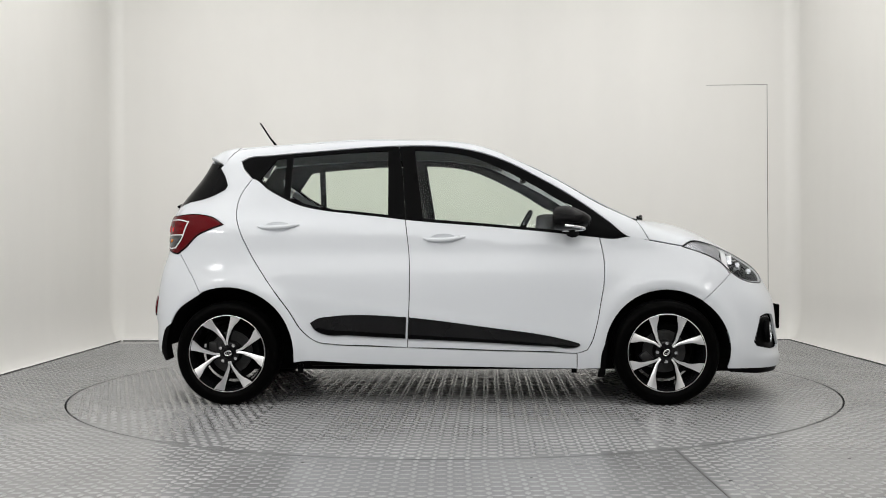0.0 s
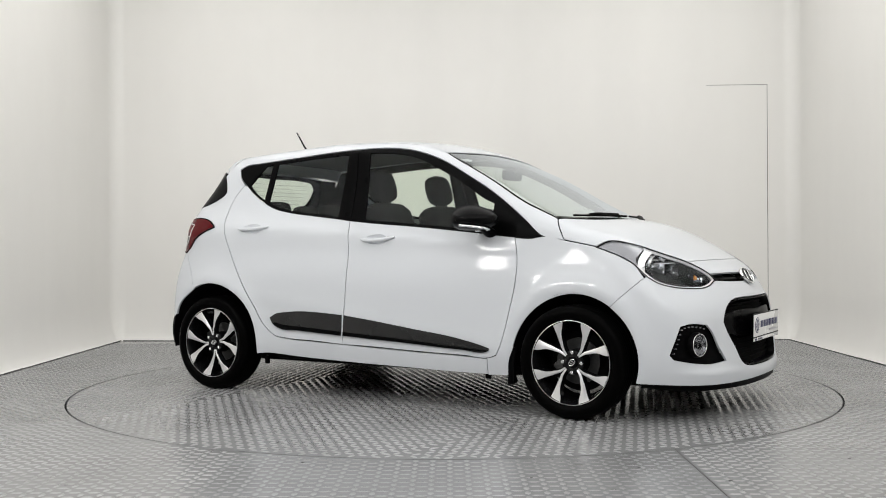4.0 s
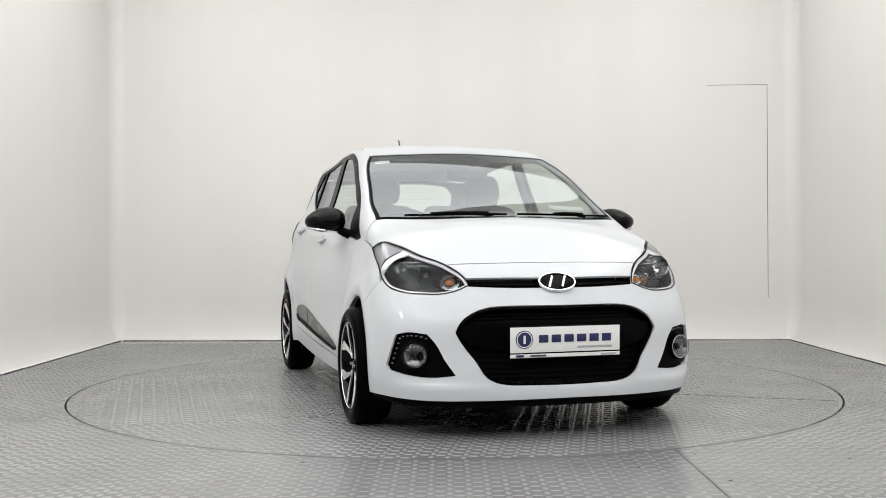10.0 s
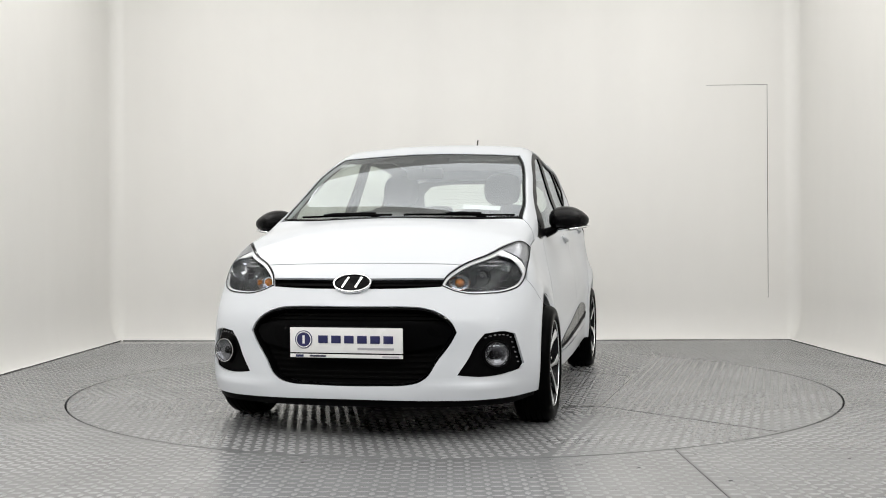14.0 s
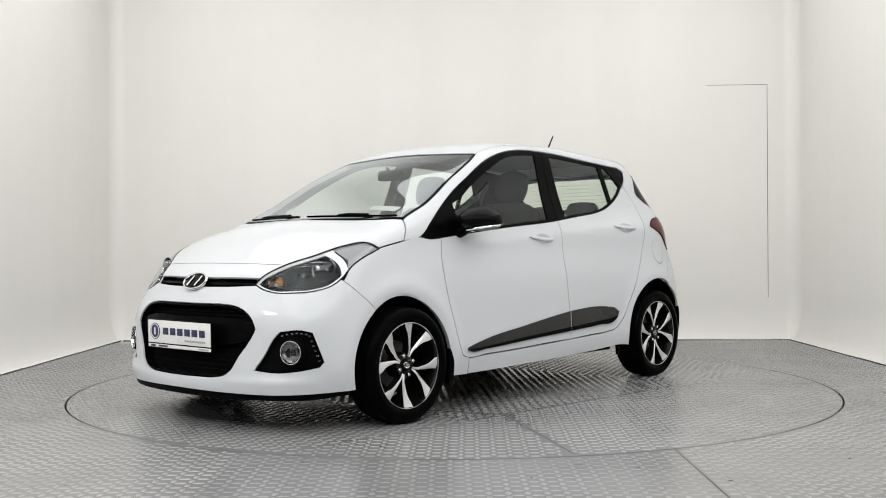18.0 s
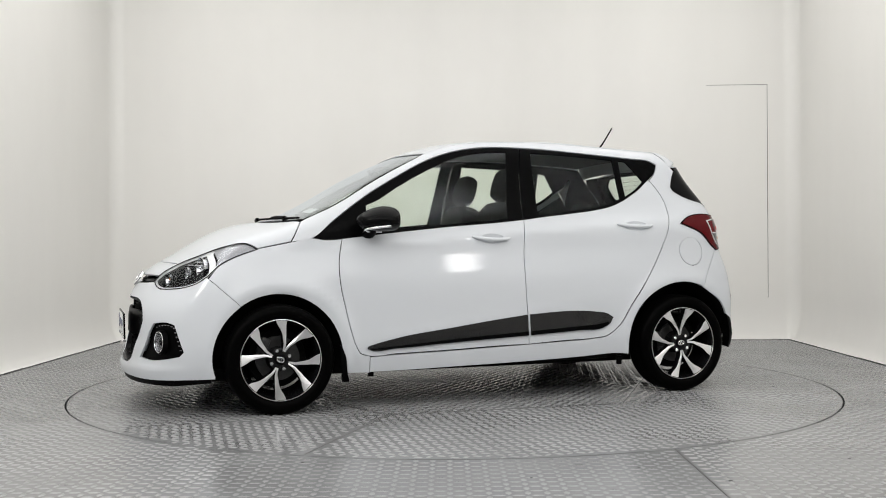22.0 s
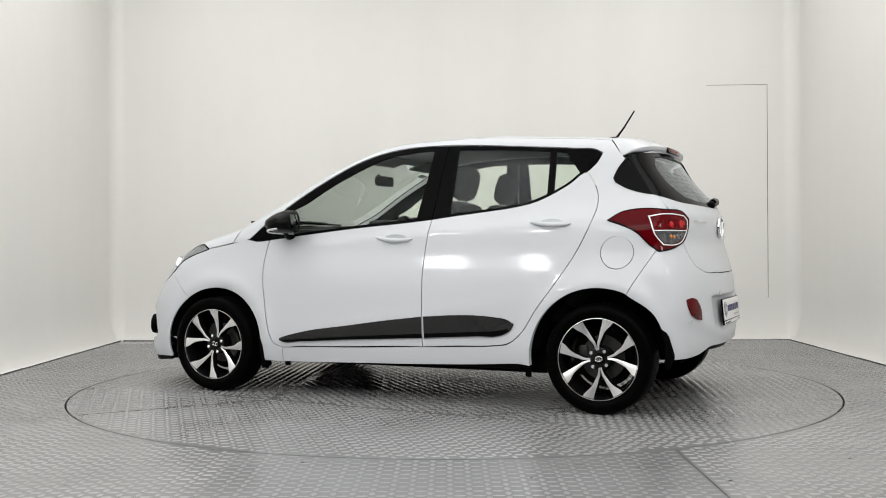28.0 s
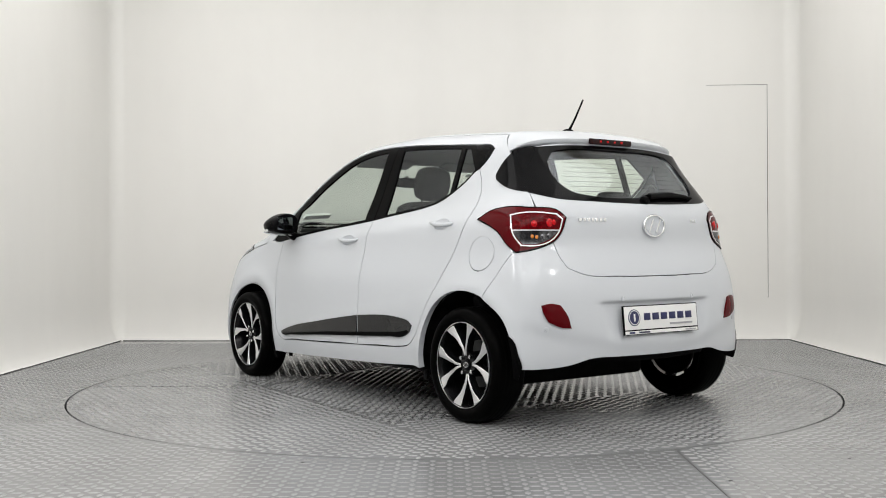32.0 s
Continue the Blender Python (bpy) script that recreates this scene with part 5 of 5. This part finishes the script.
def plate(name, m, frame_mat, label):
    """A dealer's plate: white field, a blue disc and bars of print, in the plane of m."""
    ob = part(name, box((.532, .142, .010), turn=m, bevel=.004), frame_mat, car, label)
    part("field", box((.520, .112, .006), turn=m @ Matrix.Translation((0, .010, .004)), bevel=.002), PLATE, ob)
    part("footer", box((.520, .016, .006), turn=m @ Matrix.Translation((0, -.060, .0035)), bevel=.001), PLATE, ob)
    part("blue_disc", tube(.040, .004, turn=m @ Matrix.Translation((-.195, .012, .0075)), seg=36), BLUE, ob, "navy blue round mark")
    part("disc_ring", oval_ring(.034, .034, .004, .002, m @ Matrix.Translation((-.195, .012, .009))), PLATE, ob)
    part("disc_mark", box((.010, .036, .003), turn=m @ Matrix.Translation((-.195, .012, .010))), PLATE, ob)
    for k in range(6):
        part("print_bar", box((.044, .034, .003), turn=m @ Matrix.Translation((-.105 + .060 * k, .014, .008)), bevel=.001), BLUE, ob)
    part("print_line", box((.165, .009, .003), turn=m @ Matrix.Translation((.137, -.026, .0078))), PALE, ob)
    part("print_line", box((.036, .010, .003), turn=m @ Matrix.Translation((-.215, -.060, .0075))), BLUE, ob)
    part("print_line", box((.075, .008, .003), turn=m @ Matrix.Translation((-.130, -.060, .0075))), INK, ob)
    part("print_line", box((.075, .006, .003), turn=m @ Matrix.Translation((.205, -.060, .0075))), PALE, ob)
    return ob


plate("front_plate", facing((1.938, 0, .440), (1, 0, -.02)), BLACK, "white dealer plate with blue print")
plate("rear_plate", facing((-1.722, 0, .500), (-1, 0, .10)), GLOSSY, "white dealer plate in a black frame")

# rear: small bright lettering as plain bars, high brake lamp, parking sensors, wiper
for y, wide, z in ((.375, .165, .985), (-.350, .060, .985)):
    p, n = at_body(TAIL, *way_uv(TAIL, (-1.64, y, z)))
    count = 7 if wide > .1 else 3
    for k in range(count):
        m = facing(p + n * .001, n) @ Matrix.Translation(((k - (count - 1) / 2) * wide / count, 0, 0))
        part("chrome_name_bar", box((wide / count * .62, .017, .004), turn=m, bevel=.001), CHROME, car, "small silver bar")
brake = part("brake_lens", box((.016, .300, .030), (-1.4125, .03, 1.391), .007, Matrix.Rotation(radians(6), 4, "Y")), DARKRED, spoiler, "dark red high brake lamp")
for k in range(4):
    part("brake_led", box((.004, .014, .010), (-1.4205, -.045 + .05 * k, 1.392), .002), BRIGHTRED, brake)
for y, z, x in ((.66, .473, -1.62), (.245, .605, -1.70), (-.245, .605, -1.70), (-.66, .473, -1.62)):
    p, n = at_body(TAIL, *way_uv(TAIL, (x, y, z)))
    part("parking_sensor", oval_ring(.011, .011, .003, .002, facing(p, n), dome(.0095, .0095, .002, facing(p, n)), 20), PAINT, car, "small white parking sensor")
p, n = at_body(TAIL, *way_uv(TAIL, (-1.61, .0, 1.085)))
wiper = part("rear_wiper", dome(.030, .024, .022, facing(p + n * .001, n)), BLACK, car, "black rear wiper")
pts = [at_body(TAIL, *way_uv(TAIL, (-1.58, -.02 - .36 * t, 1.095 + .012 * math.sin(3 * t)))) for t in (0, .25, .5, .75, 1)]
part("wiper_arm", sweep([p + n * .016 for p, n in pts], [.020, .022, .021, .016, .010], flat=.8), BLACK, wiper)
part("wiper_blade", sweep([p + n * .006 - Vector((0, 0, .004)) for p, n in pts], .006), RUBBER, wiper)

# ---- mirrors, handles, wipers, aerial ----
for s in (1, -1):
    door = doors_f[0 if s > 0 else 1]
    bm = bmesh.new()
    bmesh.ops.create_uvsphere(bm, u_segments=32, v_segments=20, radius=1)
    for v in bm.verts:
        x, y, z = v.co
        # a blunt teardrop: full towards the body, slim outside, cut off behind
        wide = 1 - .34 * max(0, y) ** 2.5
        lift = .076 * (1 - .16 * y) * (1 - .42 * max(0, x) ** 1.4) if z > 0 else .056
        v.co = (.650 + .140 * x * (1 - .18 * y), s * (.853 + .108 * y), 1.000 + lift * (abs(z) ** .72 * (1 if z > 0 else -1)) * wide)
    # the open back is turned a little towards the driver
    for v in bm.verts:
        v.co.x = max(v.co.x, .596 - .25 * (s * v.co.y - .858))
    head = part("door_mirror", bm, CAP, door, "gloss black door mirror with indicator strip", smooth=50)
    part("mirror_glass", box((.003, .124, .080), (.5985, s * .852, 1.012), .001, Matrix.Rotation(s * math.atan(.25), 4, "Z")), MIRROR, head, "mirror glass with a dark reflection put into its colour")
    strip = [(.640, .785, .944), (.725, .800, .946), (.755, .850, .950), (.745, .905, .956), (.705, .942, .963), (.640, .958, .970)]
    part("indicator_strip", sweep([(x, s * y, z) for x, y, z in rounded(strip, .02, 90, closed=False)], .0070, flat=.9), CHROME, head, "clear indicator strip")
    part("mirror_arm", sweep([(.70, s * .715, .925), (.695, s * .755, .940), (.690, s * .80, .965), (.685, s * .83, .985)], [.040, .034, .030, .030], 12, flat=.7), BLACK, head, "black mirror arm")
    for (cx, cz, y), ob, cup in (((-.008, .903, .757), doors_f[0 if s > 0 else 1], CUP_F), ((-.925, .975, .75), doors_r[0 if s > 0 else 1], CUP_R)):
        loop = cup if s > 0 else flip(cup)
        way = SIDES[0 if s > 0 else 1]
        mid = Vector((cx, 0, cz))
        panel("handle_cup", way, loop, PAINT, ob, gap=0, depth=0, grid=.012, bulge=lambda p, cx=cx, cz=cz: -.012 * np.maximum(0, 1 - ((p[:, 0] - cx) / .075) ** 2 - ((p[:, 2] - cz) / .030) ** 2) ** .7 - .0005)
        lie = [(-.118, -.013, .000), (-.090, -.006, .006), (-.045, .002, .010), (0, .006, .012), (.045, .006, .010), (.085, .003, .006), (.108, -.004, .000)]
        pts = []
        for dx, dz, out in lie:
            p, n = at_body(way, cx - dx, cz - dz)
            pts.append(p + n * out)
        bar = part("door_handle", sweep(pts, [.006, .010, .0115, .012, .0115, .010, .005], 12), PAINT, ob, "white pull handle")
        if s < 0 and ob is doors_f[1]:
            p, n = at_body(way, cx + .085, cz + .006)
            part("lock_button", tube(.008, .004, turn=facing(p + n * .012, n), seg=16), BLACK, bar, "black lock button")

for s in (1, -1):
    for x in (-.80, .70):
        part("jacking_tab", box((.030, .016, .050), (x, s * .765, .195), .003), BLACK, car, "black jacking tab under the sill")
cowl = panel("cowl", OVER, [(1.036, .652, 1.008), (1.060, .655, .998), (1.10, .56, 1.0), (1.175, .36, 1.0), (1.225, 0, 1.0), (1.175, -.36, 1.0), (1.10, -.56, 1.0), (1.060, -.655, .998), (1.036, -.652, 1.008), (1.075, -.56, 1.02), (1.13, -.36, 1.03), (1.17, 0, 1.04), (1.13, .36, 1.03), (1.075, .56, 1.02)], PLASTIC, car, off=-.006, depth=.02, gap=-.006, label="black cowl panel below the windscreen", sharp=35)
for y_pivot, y0, y1 in ((-.09, -.52, 0.0), (.44, .06, .62)):
    p, n = at_body(OVER, *way_uv(OVER, (1.172 - .18 * abs(y_pivot), y_pivot, 1.01)))
    wiper = part("windscreen_wiper", dome(.026, .018, .014, facing(p, n)), BLACK, car, "black windscreen wiper")
    line = []
    for t in np.linspace(0, 1, 9):
        y = y0 + (y1 - y0) * t
        q, m = at_body(OVER, *way_uv(OVER, (1.172 - .25 * abs(y) ** 1.5, y, 1.015)))
        line.append(q + m * .009)
    part("wiper_blade", sweep(line, .007, flat=.8), RUBBER, wiper)
    part("wiper_arm", sweep([p + n * .011, line[3] + Vector((0, 0, .008)), line[2] + Vector((0, 0, .006))] if y_pivot < 0 else [p + n * .011, line[4] + Vector((0, 0, .008)), line[3] + Vector((0, 0, .006))], [.012, .009, .006]), BLACK, wiper)

p, n = at_body(OVER, *way_uv(OVER, (-1.062, 0, 1.48)))
aerial = part("aerial", dome(.046, .026, .026, Matrix.Translation(p + Vector((0, 0, .001)))), BLACK, car, "black roof aerial raked backwards")
part("rod", sweep([p + Vector((-.012, 0, .015)), p + Vector((-.060, 0, .075)), Vector((-1.184, 0, 1.642))], [.0075, .0055, .0045]), BLACK, aerial)

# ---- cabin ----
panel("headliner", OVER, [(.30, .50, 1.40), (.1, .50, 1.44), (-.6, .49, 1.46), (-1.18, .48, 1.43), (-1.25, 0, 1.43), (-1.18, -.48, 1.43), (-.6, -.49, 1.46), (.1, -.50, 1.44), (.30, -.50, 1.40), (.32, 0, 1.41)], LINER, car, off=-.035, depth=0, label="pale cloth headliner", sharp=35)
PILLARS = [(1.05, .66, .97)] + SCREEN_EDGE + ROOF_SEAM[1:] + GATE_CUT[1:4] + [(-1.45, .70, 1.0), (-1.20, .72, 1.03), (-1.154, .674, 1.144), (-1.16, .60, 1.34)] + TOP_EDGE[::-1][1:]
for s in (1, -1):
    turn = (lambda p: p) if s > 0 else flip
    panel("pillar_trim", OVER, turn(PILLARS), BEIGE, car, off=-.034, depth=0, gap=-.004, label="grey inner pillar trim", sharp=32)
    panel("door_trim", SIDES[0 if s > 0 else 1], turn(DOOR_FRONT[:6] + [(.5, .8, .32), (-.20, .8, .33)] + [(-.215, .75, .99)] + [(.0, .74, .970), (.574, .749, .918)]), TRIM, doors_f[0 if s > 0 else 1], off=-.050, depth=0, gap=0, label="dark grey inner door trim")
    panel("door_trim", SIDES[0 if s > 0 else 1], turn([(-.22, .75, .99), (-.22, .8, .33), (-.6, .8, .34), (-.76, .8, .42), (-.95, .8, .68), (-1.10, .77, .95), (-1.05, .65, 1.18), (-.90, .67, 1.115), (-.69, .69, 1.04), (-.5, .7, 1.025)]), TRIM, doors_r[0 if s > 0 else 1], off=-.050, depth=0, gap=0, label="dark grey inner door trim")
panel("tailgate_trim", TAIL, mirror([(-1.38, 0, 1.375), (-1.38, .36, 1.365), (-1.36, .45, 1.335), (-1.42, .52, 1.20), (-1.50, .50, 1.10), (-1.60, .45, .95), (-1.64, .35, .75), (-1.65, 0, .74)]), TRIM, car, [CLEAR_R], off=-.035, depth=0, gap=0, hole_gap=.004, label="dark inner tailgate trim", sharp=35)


def cushion(size, at, m=None, power=5.0, bm=None):
    """A padded block: a box with a swollen, rounded surface."""
    bm = bm or bmesh.new()
    made = bmesh.ops.create_cube(bm, size=2)["verts"]
    edges = list({e for v in made for e in v.link_edges})
    got = bmesh.ops.subdivide_edges(bm, edges=edges, cuts=5, use_grid_fill=True)
    verts = {v for e in edges for v in e.verts} | {g for g in got["geom"] if isinstance(g, bmesh.types.BMVert)}
    verts = [v for v in bm.verts if v in verts or v in made]
    for v in verts:
        x, y, z = v.co
        k = 1 / (abs(x) ** power + abs(y) ** power + abs(z) ** power) ** (1 / power) if max(abs(x), abs(y), abs(z)) > .98 else 1
        q = Vector((x, y, z)) * (k * .85 + .15)
        v.co = (m or Matrix.Identity(4)) @ Vector((q.x * size[0] / 2, q.y * size[1] / 2, q.z * size[2] / 2)) + Vector(at)
    return bm


def seat(y):
    lean = Matrix.Rotation(radians(-16), 4, "Y")
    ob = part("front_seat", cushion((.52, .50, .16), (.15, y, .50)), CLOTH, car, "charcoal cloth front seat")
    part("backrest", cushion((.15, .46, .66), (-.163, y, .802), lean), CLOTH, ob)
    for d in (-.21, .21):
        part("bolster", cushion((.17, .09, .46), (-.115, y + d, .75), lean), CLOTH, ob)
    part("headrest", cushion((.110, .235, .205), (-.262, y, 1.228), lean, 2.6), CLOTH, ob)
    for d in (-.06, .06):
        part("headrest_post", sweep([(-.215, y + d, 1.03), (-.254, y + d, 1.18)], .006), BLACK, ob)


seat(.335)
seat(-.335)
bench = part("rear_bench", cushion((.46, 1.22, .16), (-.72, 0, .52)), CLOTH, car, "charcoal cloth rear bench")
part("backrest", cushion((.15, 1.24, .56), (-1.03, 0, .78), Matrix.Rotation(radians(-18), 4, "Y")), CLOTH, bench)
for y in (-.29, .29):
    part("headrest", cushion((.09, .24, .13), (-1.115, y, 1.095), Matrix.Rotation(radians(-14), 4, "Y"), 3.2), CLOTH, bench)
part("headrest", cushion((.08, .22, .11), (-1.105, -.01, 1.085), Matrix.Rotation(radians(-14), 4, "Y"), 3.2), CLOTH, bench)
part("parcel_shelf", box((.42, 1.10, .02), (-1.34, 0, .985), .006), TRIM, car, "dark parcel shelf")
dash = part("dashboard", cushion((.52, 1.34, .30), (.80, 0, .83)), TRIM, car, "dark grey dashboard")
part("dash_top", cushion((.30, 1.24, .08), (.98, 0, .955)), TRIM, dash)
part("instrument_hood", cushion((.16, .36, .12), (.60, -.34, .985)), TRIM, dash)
part("centre_screen", box((.03, .22, .12), (.54, 0, .93), .008), GLOSSY, dash)
column = Matrix.Translation((.40, -.34, .90)) @ Matrix.Rotation(radians(-62), 4, "Y")
bm = bmesh.new()
rings = []
for k in range(40):
    a = 2 * math.pi * k / 40
    c = Vector((math.cos(a), math.sin(a), 0))
    rings.append([bm.verts.new(column @ (c * (.18 + .015 * math.cos(2 * math.pi * j / 10)) + Vector((0, 0, .015 * math.sin(2 * math.pi * j / 10))))) for j in range(10)])
for k in range(40):
    for j in range(10):
        bm.faces.new((rings[k][j], rings[(k + 1) % 40][j], rings[(k + 1) % 40][(j + 1) % 10], rings[k][(j + 1) % 10]))
wheel_ob = part("steering_wheel", bm, PLASTIC, car, "black steering wheel")
part("boss", cushion((.13, .15, .05), column.translation, column.to_3x3().to_4x4()), PLASTIC, wheel_ob)
for a in (0, 120, 240):
    d = column.to_3x3() @ Vector((math.cos(radians(a)), math.sin(radians(a)), 0))
    part("spoke", sweep([column.translation + d * .05, column.translation + d * .175], [.022, .014], flat=.5), PLASTIC, wheel_ob)
part("column", sweep([column.translation, (.62, -.34, .80)], .035), PLASTIC, wheel_ob)
mirror_in = part("rear_view_mirror", cushion((.035, .22, .065), (.455, 0, 1.285)), PLASTIC, car, "black rear view mirror")
part("stalk", sweep([(.47, 0, 1.30), (.50, 0, 1.33)], .009), PLASTIC, mirror_in)
for s in (1, -1):
    part("sun_visor", box((.13, .38, .014), (.27, s * .30, 1.385), .005, Matrix.Rotation(radians(18), 4, "Y")), LINER, car, "pale folded sun visor")
p, n = at_body(OVER, *way_uv(OVER, (.42, -.49, 1.36)))
p2, n2 = at_body(OVER, *way_uv(OVER, (.955, .40, 1.06)))
part("windscreen_notice", box((.20, .055, .001), turn=facing(p2 - n2 * .012, n2, (-1, 0, .4))), PAPER, car, "white paper notice behind the windscreen")
part("windscreen_sticker", box((.085, .04, .001), turn=facing(p - n * .008, n, (-1, 0, .4))), PAPER, car, "small white windscreen sticker")


def motions():
    """The turntable carries the car round, a little over two thirds of a turn."""
    turn = Curve([0, 2, 6, 9, 11, 13, 19, 23, 25, 28, 30, 32], [-2.22, -16.4, -44.95, -66.55, -80.95, -95.32, -138.4, -167.4, -182.0, -204.2, -218.85, -233.5])
    times = [float(t) for t in range(33)]
    spin = [(t, pose(0, 0, 0, 0, 0, float(turn(t)))) for t in times]
    walk(turntable, [(t, pose(*MID, 0) @ m) for t, m in spin])
    walk(car, [(t, m @ pose(0.011, -0.033, 0)) for t, m in spin])


motions()
